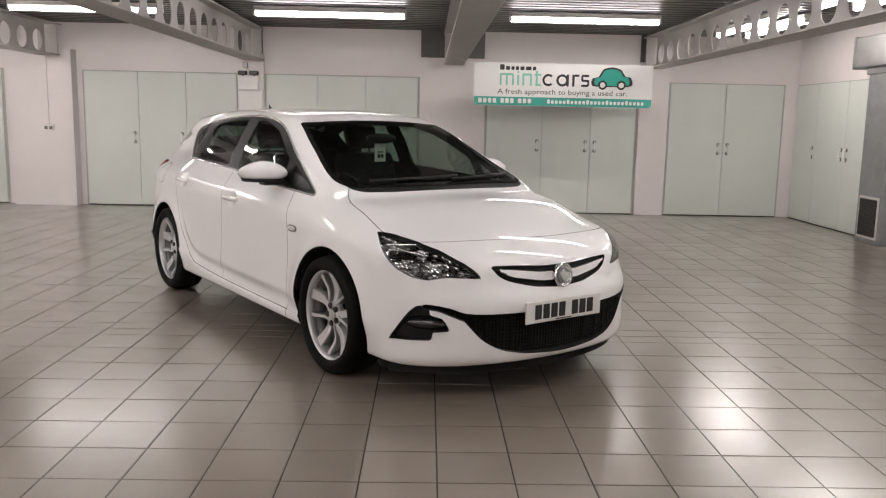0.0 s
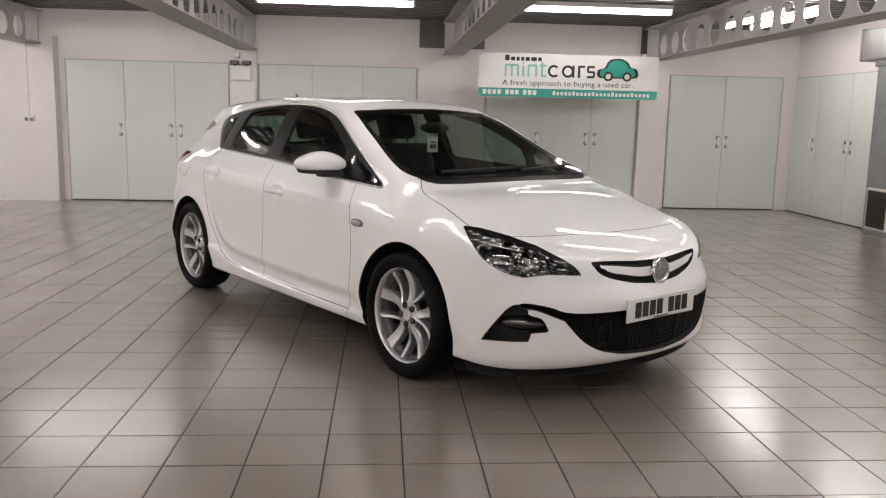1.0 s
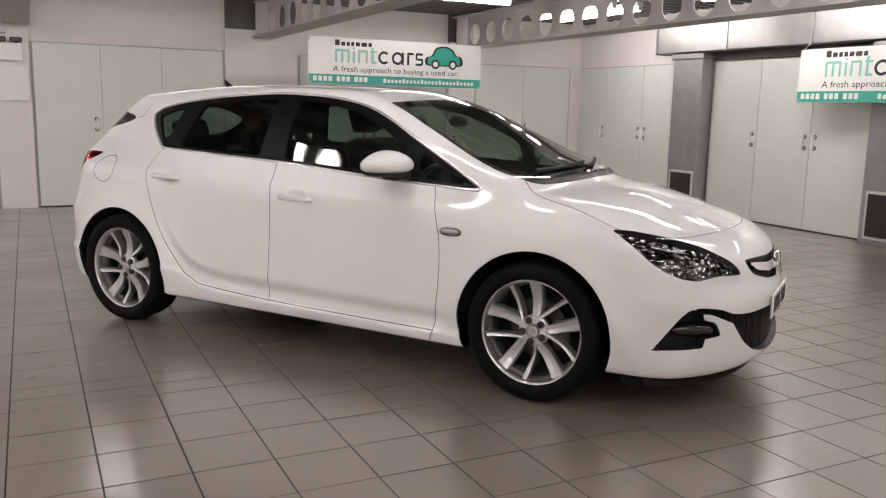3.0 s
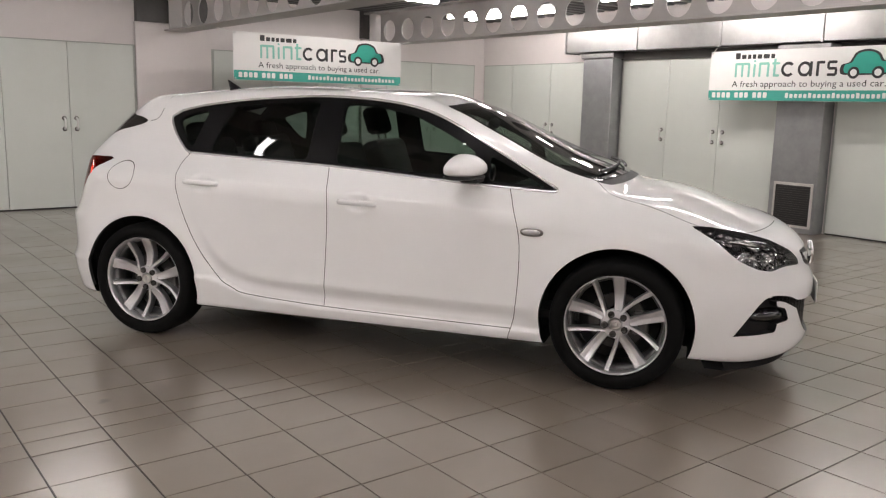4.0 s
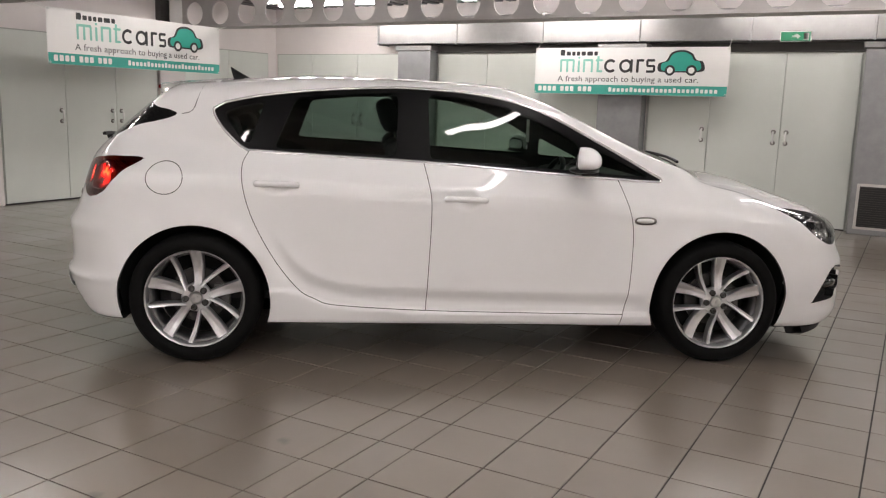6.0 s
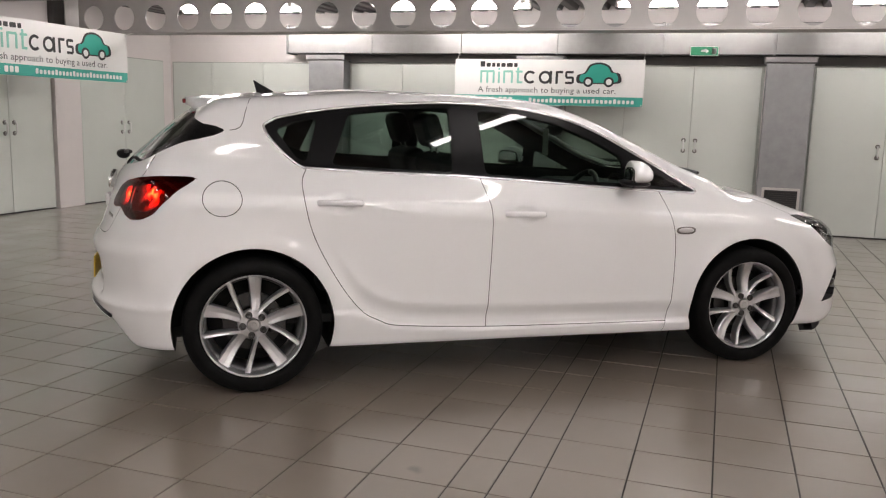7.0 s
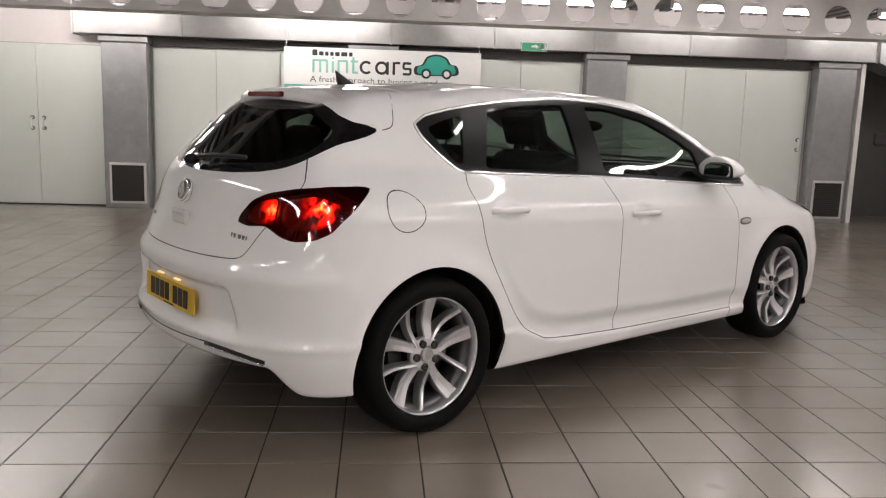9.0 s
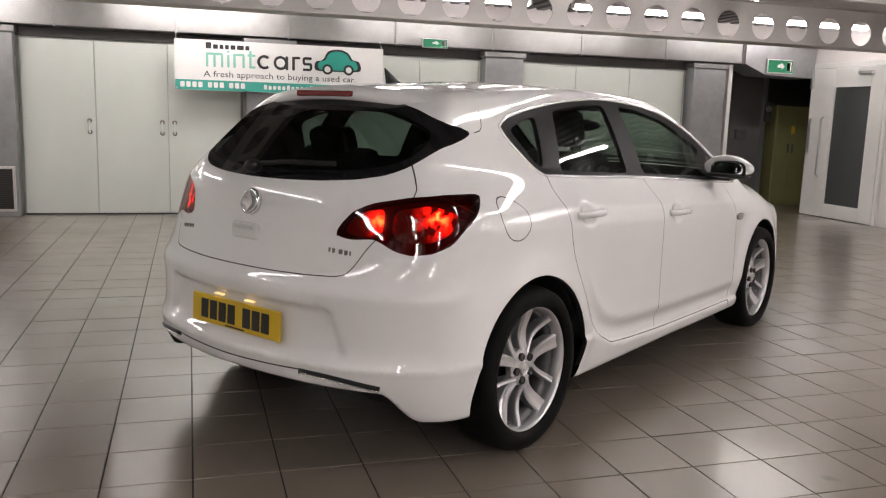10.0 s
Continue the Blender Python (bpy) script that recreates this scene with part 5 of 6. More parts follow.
    # model script: plain bars
    for y0, widths in ((-0.405, (0.008, 0.012, 0.0, 0.016, 0.014, 0.006)), (0.48, (0.014, 0.014, 0.010, 0.016, 0.014))):
        yy = y0
        for wd in widths:
            if wd:
                p = settle_on(np.array([[-2.01, yy - wd / 2, 0.815]]), 8)[0]
                part("model_script", box((-0.003, -wd / 2, -0.009), (0.003, wd / 2, 0.009), 0.002, 1, Matrix.Translation(p) @ Matrix.Rotation(-0.26 if yy > 0 else 0.26, 4, "Z")), DARK_ROSE, car)
            yy -= wd + 0.008
    build_plate(car, 2.290, 0.453, 0.0, PLATE_W, 1)
    build_plate(car, -2.094, 0.520, 0.04, YELLOW, -1)
    for y in (-0.09, 0.09):
        part("plate_lamp", box((-2.104, y - 0.025, 0.586), (-2.088, y + 0.025, 0.592), 0.002, 1), AMBER_GLOW, car)
    # roof spoiler
    bm = bmesh.new()
    rows = []
    for i in range(25):
        yy = -0.545 + 1.09 * i / 24
        q = abs(yy) / 0.545
        xt = -1.652 + 0.150 * q**2.2
        zt = 1.381 - 0.066 * q**2.2
        x0, _, z0 = settle_on(np.array([[-1.28 + 0.02 * q, yy, 1.38]]), 10)[0]
        rows.append([bm.verts.new(c) for c in ((x0, yy, z0 + 0.003), (xt + 0.10, yy, zt + 0.016), (xt + 0.006, yy, zt + 0.002), (xt + 0.004, yy, zt - 0.034), (xt + 0.03, yy, zt - 0.042), (-1.42 + 0.05 * q, yy, zt - 0.06))])
    for a, b in zip(rows[:-1], rows[1:]):
        for k in range(5):
            bm.faces.new((a[k], a[k + 1], b[k + 1], b[k]))
    bm.faces.new(rows[0])
    bm.faces.new(list(reversed(rows[-1])))
    bmesh.ops.recalc_face_normals(bm, faces=bm.faces)
    part("roof_spoiler", bm, PAINT, car, "white roof spoiler", True)
    part("brake_light", box((-1.655, -0.155, 1.350), (-1.630, 0.155, 1.373), 0.006), BRAKE_RED, car, "dark red high brake light")
    # shark fin aerial
    bm = bmesh.new()
    rows = []
    for i in range(8):
        u = i / 7
        zz = 1.405 + 0.078 * u
        x0, x1, th = -1.13 - 0.15 * u**0.9, -1.265 - 0.022 * u, 0.020 * (1 - u) + 0.003
        rows.append([bm.verts.new(c) for c in ((x0, 0, zz), ((x0 + x1) / 2, th, zz), (x1, 0.3 * th, zz), (x1, -0.3 * th, zz), ((x0 + x1) / 2, -th, zz))])
    for a, b in zip(rows[:-1], rows[1:]):
        for k in range(5):
            bm.faces.new((a[k], a[(k + 1) % 5], b[(k + 1) % 5], b[k]))
    bm.faces.new(rows[-1])
    part("roof_aerial", bm, PLASTIC_B, car, "black shark-fin aerial", True)
    # black lip under the front bumper
    bm = bmesh.new()
    rows = []
    for i in range(33):
        yy = -0.78 + 1.56 * i / 32
        q = abs(yy)
        xx = 2.215 - 0.12 * (q / 0.6) ** 2 - 0.34 * (q / 0.9) ** 6
        rows.append([bm.verts.new(c) for c in ((xx - 0.03, yy, 0.23), (xx - 0.02, yy, 0.175), (xx - 0.01, yy, 0.148), (xx - 0.015, yy, 0.141), (xx - 0.10, yy, 0.143), (xx - 0.14, yy, 0.23))])
    for a, b in zip(rows[:-1], rows[1:]):
        for k in range(5):
            bm.faces.new((a[k], a[k + 1], b[k + 1], b[k]))
    bmesh.ops.recalc_face_normals(bm, faces=bm.faces)
    part("splitter", bm, UNDER, car, "black plastic lip under the front bumper", True)
    # wipers
    for y0, y1, xx in ((-0.50, 0.10, 1.27), (0.02, 0.56, 1.27)):
        bm = bmesh.new()
        pts = []
        for k in range(7):
            yy = y0 + (y1 - y0) * k / 6
            xq = xx - 0.30 * yy * yy - 0.045 * k / 6
            zq = float(TOP(xq + BOW(xq) * yy * yy) - CROWN(xq) * yy * yy) + 0.016
            pts.append((xq, yy, zq))
        add_tube(bm, pts, 0.009, 6)
        part("wiper", bm, PLASTIC_B, car, "black windscreen wiper")
    bm = bmesh.new()
    add_tube(bm, [(-1.955, 0.05, 1.085), (-1.93, -0.1, 1.10), (-1.90, -0.33, 1.105)], 0.010, 6)
    rw = part("rear_wiper", bm, PLASTIC_B, car)
    part("wiper_hub", ellip((-1.965, 0.05, 1.075), (0.035, 0.032, 0.026), n=20), PLASTIC_B, rw, smooth=True)
    # cabin
    for y in (0.36, -0.36):
        build_seat(car, 0.10, y)
        build_seat(car, -0.78, y, True)
    part("cabin_floor", box((-1.3, -0.72, 0.30), (1.15, 0.72, 0.34)), TRIM, car)
    part("parcel_shelf", box((-1.70, -0.60, 1.00), (-1.12, 0.60, 1.02), 0.006), TRIM, car)
    part("dashboard", box((0.62, -0.68, 0.68), (1.15, 0.68, 0.93), 0.08, 3), TRIM, car, "black dashboard")
    m = Matrix.Translation((0.50, -0.36, 0.86)) @ Matrix.Rotation(-1.13, 4, "Y")
    ring = [m @ Vector((0.185 * math.cos(2 * math.pi * i / 32), 0.185 * math.sin(2 * math.pi * i / 32), 0)) for i in range(33)]
    bm = bmesh.new()
    add_tube(bm, ring, 0.016, 8)
    sw = part("steering_wheel", bm, PLASTIC_B, car, "black steering wheel", True)
    part("wheel_boss", box((-0.06, -0.16, -0.03), (0.05, 0.16, 0.005), 0.02, 2, m), PLASTIC_B, sw)
    part("rear_view_mirror", ellip((0.50, 0.0, 1.255), (0.02, 0.12, 0.035), n=20), PLASTIC_B, car, smooth=True)
    tag = part("paper_tag", box((0.455, -0.022, 1.10), (0.457, 0.062, 1.262), 0.0008, 1), PLATE_W, car, "white paper tag hanging behind the windscreen")
    for y0, y1, z0, z1 in ((0.0, 0.022, 1.125, 1.150), (0.027, 0.046, 1.125, 1.150), (0.0, 0.046, 1.160, 1.168), (0.005, 0.028, 1.225, 1.250)):
        part("tag_print", box((0.457, y0, z0), (0.4578, y1, z1), 0.0002, 1), PLASTIC_B, tag)
    return car


car = build_car()

# ---- things on the walls ----
def text_mesh(body, size):
    cu = bpy.data.curves.new("lettering", "FONT")
    cu.body, cu.size, cu.resolution_u = body, size, 2
    ob = bpy.data.objects.new("lettering", cu)
    scene.collection.objects.link(ob)
    bpy.context.view_layer.update()
    me = bpy.data.meshes.new_from_object(ob.evaluated_get(bpy.context.evaluated_depsgraph_get()))
    bpy.data.objects.remove(ob)
    return me


BW, BH = 2.43, 0.572


def ripple(u, v, seed):
    """How far the hanging vinyl bulges at (u, v) in metres from its lower left corner."""
    return 0.010 * math.sin(2.1 * u + seed) + 0.006 * math.sin(5.3 * u + 2.0 * v + 2 * seed) + 0.004 * math.sin(11.0 * u - 4.0 * v) * (v / BH) + 0.006 * math.sin(3.0 * v + seed)


def build_banner(m, seed):
    """Printed vinyl banner: x along, z up, its face to -y."""
    ban = empty("banner", m)
    tagged(ban, "white vinyl banner with teal print tied up by its corners", "banner", "banners")

    def sheet(x0, x1, z0, z1, off, nx, nz):
        bm = bmesh.new()
        for side in (0, 1):
            g = [[bm.verts.new((x0 + (x1 - x0) * i / nx, -ripple(x0 + (x1 - x0) * i / nx, z0 + (z1 - z0) * k / nz, seed) - off + 0.0025 * side, z0 + (z1 - z0) * k / nz)) for k in range(nz + 1)] for i in range(nx + 1)]
            for i in range(nx):
                for k in range(nz):
                    q = (g[i][k], g[i + 1][k], g[i + 1][k + 1], g[i][k + 1])
                    bm.faces.new(q if side == 0 else q[::-1])
        return bm

    part("sheet", sheet(0, BW, 0, BH, 0.0, 60, 14), VINYL, ban, smooth=True)
    part("band", sheet(0.005, BW - 0.005, 0.004, 0.118, 0.003, 60, 3), TEAL_BAND, ban, "teal band along the lower edge", True)

    def shape(name, poly, material, off=0.004, label=""):
        bm = bmesh.new()
        add_prism(bm, [(x, z) for x, z in poly], 0, 0.0015)
        bmesh.ops.triangulate(bm, faces=[f for f in bm.faces if len(f.verts) > 4])
        for q in bm.verts:
            x, z, d = q.co
            q.co = Vector((x, -ripple(x, z, seed) - off - d, z))
        bmesh.ops.recalc_face_normals(bm, faces=bm.faces)
        return part(name, bm, material, ban, label)

    def bar(x0, x1, z0, z1, material, r=0.012, off=0.004):
        return shape("print_bar", rounded([(x0, z0), (x1, z0), (x1, z1), (x0, z1)], r, 3), material, off)

    # names and numbers stand as plain shapes in their colours
    x = 0.345
    for w in (0.062, 0.055, 0.042, 0.042, 0.055, 0.075, 0.045):
        bar(x, x + w, 0.475, 0.545 if w == 0.062 else 0.524, INK, 0.01)
        x += w + 0.019
    for x0, x1, z0, z1 in ((0.345, 0.372, 0.27, 0.43), (0.428, 0.455, 0.27, 0.42), (0.512, 0.539, 0.27, 0.42), (0.365, 0.53, 0.405, 0.432), (0.582, 0.609, 0.27, 0.415), (0.582, 0.609, 0.437, 0.462), (0.652, 0.679, 0.27, 0.43), (0.755, 0.782, 0.27, 0.42), (0.67, 0.775, 0.405, 0.432), (0.832, 0.860, 0.27, 0.47), (0.812, 0.905, 0.405, 0.430), (0.850, 0.905, 0.27, 0.296)):
        bar(x0, x1, z0, z1, TEAL_GLARE, 0.010)
    for cx in (1.005, 1.195):
        ring = [(cx + 0.082 * math.cos(a * math.pi / 12), 0.350 + 0.082 * math.sin(a * math.pi / 12)) for a in (range(3, 22) if cx < 1.1 else range(25))]
        bm = bmesh.new()
        lines = [[bm.verts.new((cx + (p - cx) * k, -ripple(p, q, seed) - 0.0045, 0.350 + (q - 0.350) * k)) for p, q in ring] for k in (1.0, 0.62)]
        for i in range(len(ring) - 1):
            bm.faces.new((lines[0][i], lines[0][i + 1], lines[1][i + 1], lines[1][i]))
        part("print_ring", bm, INK, ban)
    for x0, x1, z0, z1 in ((1.252, 1.284, 0.27, 0.43), (1.330, 1.362, 0.27, 0.43), (1.355, 1.425, 0.402, 0.432), (1.462, 1.560, 0.402, 0.432), (1.462, 1.560, 0.336, 0.364), (1.455, 1.552, 0.27, 0.299), (1.452, 1.480, 0.350, 0.42), (1.538, 1.566, 0.282, 0.352)):
        bar(x0, x1, z0, z1, INK, 0.012)
    # little teal car
    outline = (0.028, 0.0) + curve_pts([(1.60, 0.30), (1.60, 0.38), (1.68, 0.41), (1.74, 0.50), (1.86, 0.525), (1.96, 0.49), (2.01, 0.42), (2.08, 0.40), (2.10, 0.31), (2.0, 0.285), (1.85, 0.285), (1.70, 0.285)], 5, True)
    mid = outline.mean(0)
    shape("print_car", (mid + (outline - mid) * 1.09).tolist(), INK, 0.004, "black outline of a little printed car")
    shape("print_car", (mid + (outline - mid) * 0.93).tolist(), TEAL, 0.0065, "teal body of a little printed car")
    for cx in (1.748, 2.003):
        for r, material, off in ((0.062, INK, 0.009), (0.036, VINYL, 0.0115)):
            shape("print_wheel", [(cx + r * math.cos(a * math.pi / 12), 0.30 + r * math.sin(a * math.pi / 12)) for a in range(24)], material, off)
    # the line that can be read
    me = text_mesh("A fresh approach to buying a used car.", 0.098)
    xs = [q.co.x for q in me.vertices]
    k = 1.775 / (max(xs) - min(xs))
    for q in me.vertices:
        x, z = 0.318 + (q.co.x - min(xs)) * k, 0.158 + q.co.y * 1.0
        q.co = Vector((x, -ripple(x, z, seed) - 0.0045, z))
    # one part a word
    spans = sorted((min(me.vertices[i].co.x for i in p.vertices), max(me.vertices[i].co.x for i in p.vertices), p.index) for p in me.polygons)
    words, reach = [], -1.0
    for x0, x1, i in spans:
        if x0 - reach > 0.021:
            words.append([])
        words[-1].append(i)
        reach = max(reach, x1)
    for word in words:
        used = sorted({v for i in word for v in me.polygons[i].vertices})
        at = {v: j for j, v in enumerate(used)}
        wm = bpy.data.meshes.new("slogan_word")
        wm.from_pydata([tuple(me.vertices[v].co) for v in used], [], [[at[v] for v in me.polygons[i].vertices] for i in word])
        wm.materials.append(INK)
        ob = new("slogan_word", wm)
        ob.parent = ban
    bpy.data.meshes.remove(me)
    # number and address in the band: bars
    x = 0.06
    for k in range(12):
        if k not in (4, 8):
            bar(x, x + 0.047, 0.034, 0.096, VINYL, 0.012, 0.0075)
        x += 0.066 if k not in (4, 8) else 0.04
    x = 1.0
    for k in range(25):
        bar(x, x + 0.036, 0.036, 0.080 + 0.012 * (k % 5 == 0), VINYL, 0.010, 0.0075)
        x += 0.0535
    for x, z in ((0.02, BH - 0.02), (BW - 0.02, BH - 0.02), (0.02, 0.02), (BW - 0.02, 0.02)):
        part("eyelet", lathe([(0.006, 0), (0.012, 0), (0.012, 0.004), (0.006, 0.004)], Matrix.Translation((x, -ripple(x, z, seed) - 0.004, z)) @ Matrix.Rotation(math.pi / 2, 4, "X"), 16, True), STEEL, ban)
    return ban


ba = build_banner(pose(0.526, 11.54, 1.597), 0.4)
bb = build_banner(pose(5.13, 8.115, 1.482, 0, 0, -90), 1.9)
for ban, ends in ((ba, ((0.02, 0.0, 0.552), (-0.22, 0.05, 0.61))), (ba, ((BW - 0.02, 0.0, 0.552), (BW + 0.20, 0.05, 0.61))), (bb, ((0.02, 0.0, 0.552), (0.02, 0.13, 0.67))), (bb, ((BW - 0.02, 0.0, 0.552), (BW - 0.02, 0.13, 0.67)))):
    bm = bmesh.new()
    add_tube(bm, ends, 0.004, 6)
    part("cord", bm, PLASTIC_W, ban, "white tie cord")


def build_exit_sign(m, label):
    """Green sign: x along, z up, its face to -y."""
    sg = empty("exit_sign", m)
    tagged(sg, label, "sign", "exit signs")
    part("case", box((-0.19, 0.0, -0.075), (0.19, 0.03, 0.075), 0.006), PLASTIC_W, sg)
    part("panel", box((-0.18, -0.003, -0.066), (0.18, 0.0, 0.066)), GREEN, sg)
    bm = bmesh.new()
    mm = Matrix.Rotation(math.pi / 2, 4, "X")
    add_prism(bm, [(-0.045, -0.012), (0.02, -0.012), (0.02, -0.036), (0.062, 0.0), (0.02, 0.036), (0.02, 0.012), (-0.045, 0.012)], 0.003, 0.005, mm)
    bmesh.ops.triangulate(bm, faces=[f for f in bm.faces if len(f.verts) > 4])
    part("arrow", bm, PLASTIC_W, sg)
    bm = bmesh.new()
    add_prism(bm, [(0.10, -0.05), (0.16, -0.05), (0.16, 0.05), (0.10, 0.05), (0.10, 0.04), (0.148, 0.04), (0.148, -0.04), (0.10, -0.04)], 0.003, 0.005, mm)
    bmesh.ops.triangulate(bm, faces=[f for f in bm.faces if len(f.verts) > 4])
    part("door_symbol", bm, PLASTIC_W, sg)
    return sg


build_exit_sign(pose(5.19, 5.01, 2.165, 0, 0, -90) @ Matrix.Diagonal((0.86, 1, 0.75, 1)), "green emergency exit sign on the duct")
build_exit_sign(pose(5.165, -0.11, 2.115, 0, 0, -90) @ Matrix.Diagonal((1.13, 1, 1.3, 1)), "green emergency exit sign over the lobby opening")

# twin-spot emergency light on the pier
em = empty("emergency_light", pose(-2.77, NORTH - 0.06, 1.77))
tagged(em, "white emergency light box with two dark lamp heads", "light")
part("box", box((-0.145, -0.07, 0.0), (0.145, 0.0, 0.20), 0.008), PLASTIC_W, em)
for x in (-0.085, 0.085):
    hd = part("lamp_head", box((x - 0.065, -0.09, 0.215), (x + 0.065, -0.01, 0.275), 0.015), PLASTIC_B, em)
    part("lens", box((x - 0.05, -0.094, 0.223), (x + 0.05, -0.088, 0.267), 0.002, 1), LOBBY, hd)
    part("bracket", box((x - 0.01, -0.05, 0.19), (x + 0.01, -0.03, 0.22)), PLASTIC_B, em)
tagged(link_bm("wall_box", box((-2.86, NORTH - 0.10, 2.08), (-2.78, NORTH - 0.06, 2.17), 0.01), RISER), "small grey metal junction box under the beam", "junction box")
tagged(link_bm("wall_panel", box((-2.93, NORTH - 0.085, 1.30), (-2.57, NORTH - 0.061, 1.75), 0.004), PLASTIC_W), "white boxed-in panel under the emergency light", "panel")

# socket with conduit on the left pier
so = empty("wall_socket", pose(-5.70, NORTH - 0.20, 1.16))
tagged(so, "white double socket fed by a vertical conduit", "socket")
part("plate", box((-0.075, -0.03, -0.043), (0.075, 0.0, 0.043), 0.006), PLASTIC_W, so)
for x in (-0.035, 0.035):
    part("socket_face", box((x - 0.024, -0.033, -0.032), (x + 0.024, -0.029, 0.014), 0.001, 1), DARK_ROSE, so)
    part("rocker", box((x - 0.008, -0.035, 0.018), (x + 0.008, -0.029, 0.034), 0.001, 1), PLASTIC_W, so)
bm = bmesh.new()
add_tube(bm, [(0, -0.012, 0.04), (0, -0.012, 1.1)], 0.010, 8)
part("conduit", bm, PLASTIC_W, so, "white conduit")

# glazed door in the south wall
DX0, DX1, DY = 3.86, 5.22, SOUTH + 0.012
dr = empty("door_1", pose(0, DY, 0))
tagged(dr, "white door with a tall dark vision panel and steel pull handle", "door", kind="structure")
part("stile", box((DX1 - 0.465, 0.0, 0.01), (DX1, 0.045, 2.10), 0.003, 1), PLASTIC_W, dr)
part("stile", box((DX0, 0.0, 0.01), (DX0 + 0.24, 0.045, 2.10), 0.003, 1), PLASTIC_W, dr)
part("rail", box((DX0 + 0.24, 0.0, 1.84), (DX1 - 0.465, 0.045, 2.10), 0.003, 1), PLASTIC_W, dr)
part("rail", box((DX0 + 0.24, 0.0, 0.01), (DX1 - 0.465, 0.045, 0.20), 0.003, 1), PLASTIC_W, dr)
part("vision_panel", box((DX0 + 0.24, 0.008, 0.20), (DX1 - 0.465, 0.02, 1.84)), DARK_PANE, dr, "dark glass vision panel")
bm = bmesh.new()
add_tube(bm, [(DX1 - 0.31, 0.045, 0.58), (DX1 - 0.31, 0.095, 0.60), (DX1 - 0.31, 0.095, 1.40), (DX1 - 0.31, 0.045, 1.42)], 0.012, 8)
part("pull_handle", bm, STEEL, dr, "steel pull handle", True)
part("lock_plate", box((DX1 - 0.07, 0.045, 0.90), (DX1 - 0.02, 0.055, 1.40), 0.004), STEEL, dr)
part("door_closer", box((DX0 + 0.20, 0.045, 2.0), (DX0 + 0.44, 0.09, 2.05), 0.006), STEEL, dr)
part("door_bolt", box((DX1 - 0.05, 0.045, 1.82), (DX1, 0.075, 2.10), 0.006), STEEL, dr)
setting(link_bm("door_frame_south", box((DX0 - 0.06, SOUTH, 0.0), (DX0 - 0.004, SOUTH + 0.05, 2.16), 0.004, 1), PLASTIC_W), "white door frame", "frame")
setting(link_bm("door_head_south", box((DX0 - 0.06, SOUTH, 2.104), (DX1 + 0.06, SOUTH + 0.05, 2.18), 0.004, 1), PLASTIC_W), "white door head", "frame")

# end of the cupboards and the lobby's cabinet
setting(link_bm("jamb", box((EAST - 0.16, 0.52, 0.0), (EAST + 0.2, 0.585, 2.12), 0.004, 1), PLASTIC_W), "white end panel beside the lobby", "frame")
cab = empty("storage_cabinet", pose(6.35, -1.30, 0))
tagged(cab, "olive metal cabinet standing in the dark lobby", "cabinet")
part("body", box((0.0, -0.42, 0.0), (0.45, 0.24, 1.60), 0.008), CABINET, cab)
part("door", box((-0.015, -0.41, 0.05), (0.0, -0.065, 1.58), 0.003, 1), CABINET, cab)
part("door", box((-0.015, -0.055, 0.05), (0.0, 0.23, 1.58), 0.003, 1), CABINET, cab)
for y in (-0.10, -0.02):
    part("handle", box((-0.035, y - 0.01, 0.85), (-0.015, y + 0.01, 1.0), 0.004), DARK_STEEL, cab)
part("warning_sticker", box((-0.018, -0.13, 1.16), (-0.0145, -0.06, 1.28)), YELLOW, cab, "yellow warning sticker")
sw = tagged(link_bm("fuse_box", box((6.25, -0.46, 1.05), (6.30, -0.26, 1.21), 0.006), DARK_STEEL), "dark fuse box on the lobby wall", "fuse box")
ex = empty("wall_bell", pose(6.22, -0.80, 1.34))
tagged(ex, "dark bell unit hanging on the lobby post", "bell")
part("base", box((0.0, -0.06, 0.0), (0.05, 0.05, 0.30), 0.01), DARK_STEEL, ex)
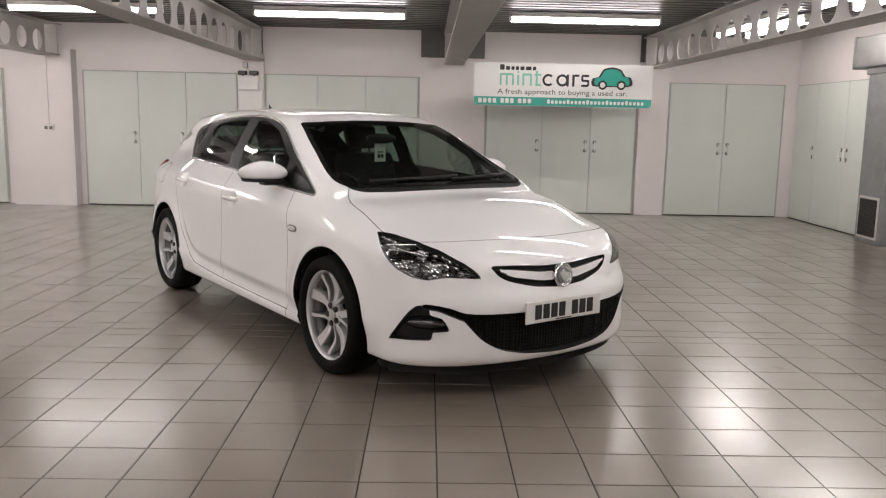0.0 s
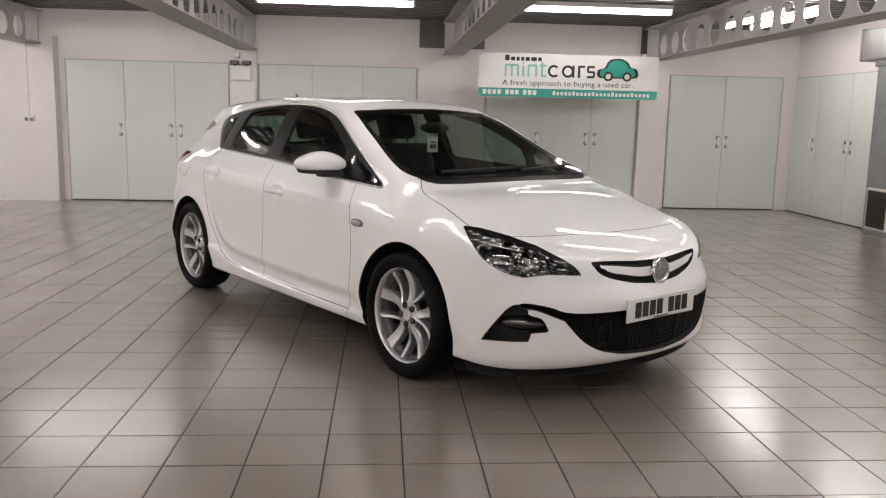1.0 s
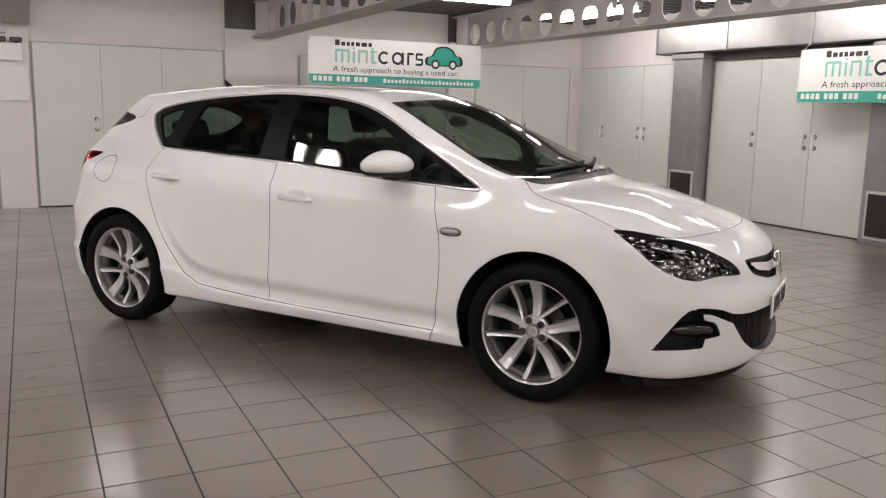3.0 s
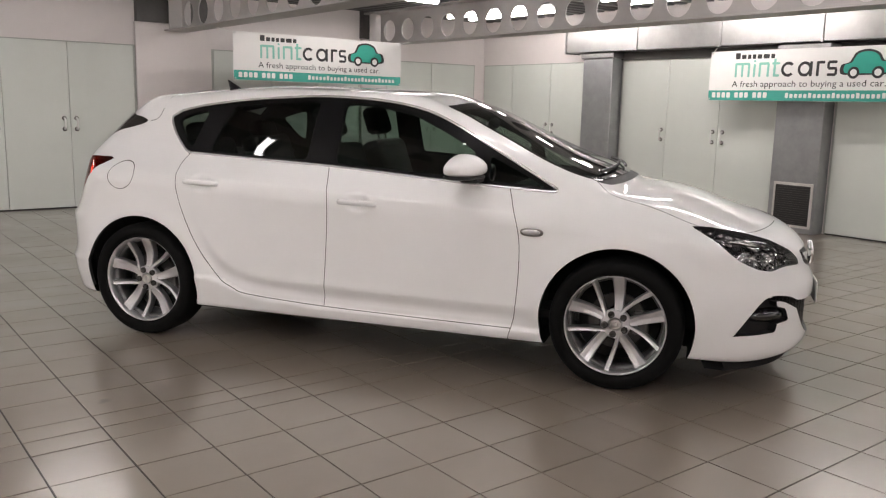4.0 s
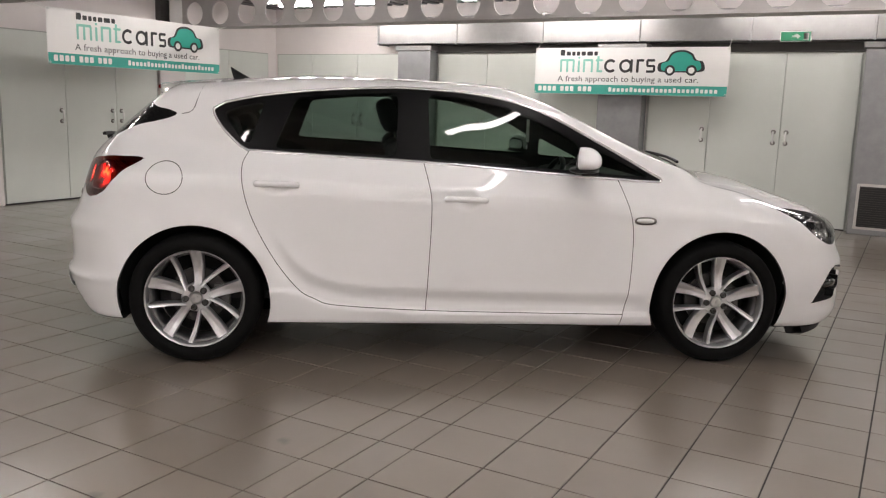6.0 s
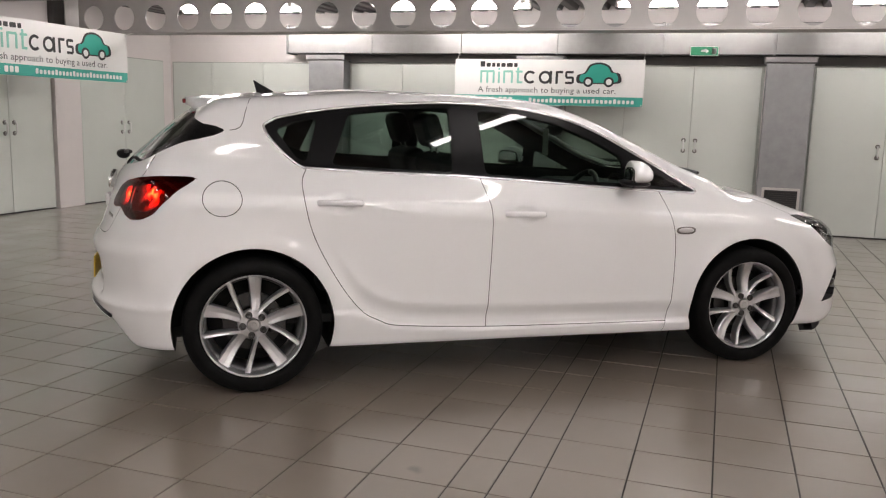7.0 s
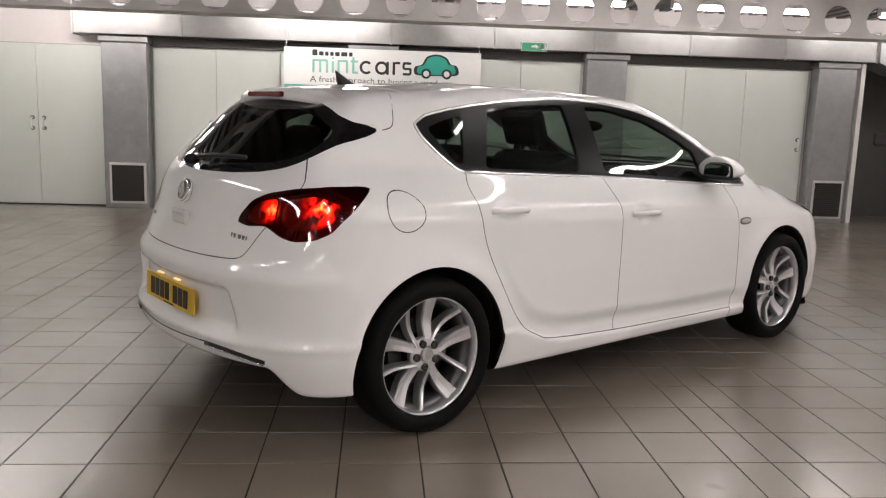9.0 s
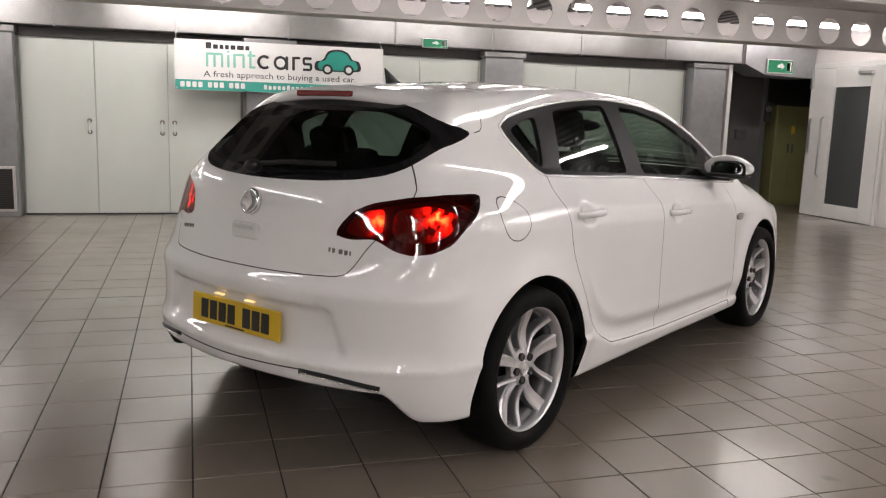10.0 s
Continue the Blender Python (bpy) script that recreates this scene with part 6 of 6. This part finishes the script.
part("cap", lathe([(0.05, 0.0), (0.045, 0.03), (0.0, 0.045)], Matrix.Translation((0.0, 0.0, 0.20)) @ Matrix.Rotation(-math.pi / 2, 4, "Y"), 20), STEEL, ex)


# ---- floor tiles ----
def tile_mesh(w, d):
    """A tile with a small chamfer round its top; w and d are its sides."""
    me = bpy.data.meshes.new("tile")
    c = 0.0005
    v = [(x * (w / 2 - q), y * (d / 2 - q), z) for z, q in ((-0.006, 0), (-0.0015, 0), (0.0, c)) for x, y in ((-1, -1), (1, -1), (1, 1), (-1, 1))]
    f = [(8, 9, 10, 11)] + [(o + i, o + (i + 1) % 4, o + 4 + (i + 1) % 4, o + 4 + i) for o in (0, 4) for i in range(4)]
    me.from_pydata(v, [], f)
    me.materials.append(TILE)
    return me


GAP_W = 0.0062
whole, half = tile_mesh(P - GAP_W, P - GAP_W), tile_mesh(P - GAP_W, P / 2 - GAP_W)
slab = bpy.data.objects["floor"]
rng = random.Random(3)
rest_v, rest_f = [], []
CUT_ROW = 7
for i in range(-30, 25):
    for k in range(-20, 33):
        cx, cy = X0 + P * (i + 0.5), Y0 + P * (k + 0.5)
        if not (WEST < cx - P / 2 and cx - P / 2 < 7.5 and -2.8 < cy < NORTH + 0.3):
            continue
        pieces = [(whole, cy)] if k != CUT_ROW else [(half, cy - P / 4), (half, cy + P / 4)]
        for me, yy in pieces:
            tilt = pose(cx, yy, rng.uniform(-0.0006, 0.0006), rng.uniform(-0.10, 0.10), rng.uniform(-0.10, 0.10), rng.uniform(-0.12, 0.12))
            near = (-4.3 < cx < 1.5 and 2.1 < cy < 4.9) or (-4.3 < cx < -1.2 and 4.9 < cy < 8.6)
            if near:
                ob = new("tile", me)
                ob.parent = slab
                ob.matrix_basis = tilt
            else:
                o = len(rest_v)
                rest_v += [tuple(tilt @ q.co) for q in me.vertices]
                rest_f += [tuple(o + j for j in p.vertices) for p in me.polygons]
me = bpy.data.meshes.new("tiles_beyond")
me.from_pydata(rest_v, [], rest_f)
me.materials.append(TILE_FAR)
ob = new("tiles_beyond", me)
ob.parent = slab
ob["kind"] = "stuff"
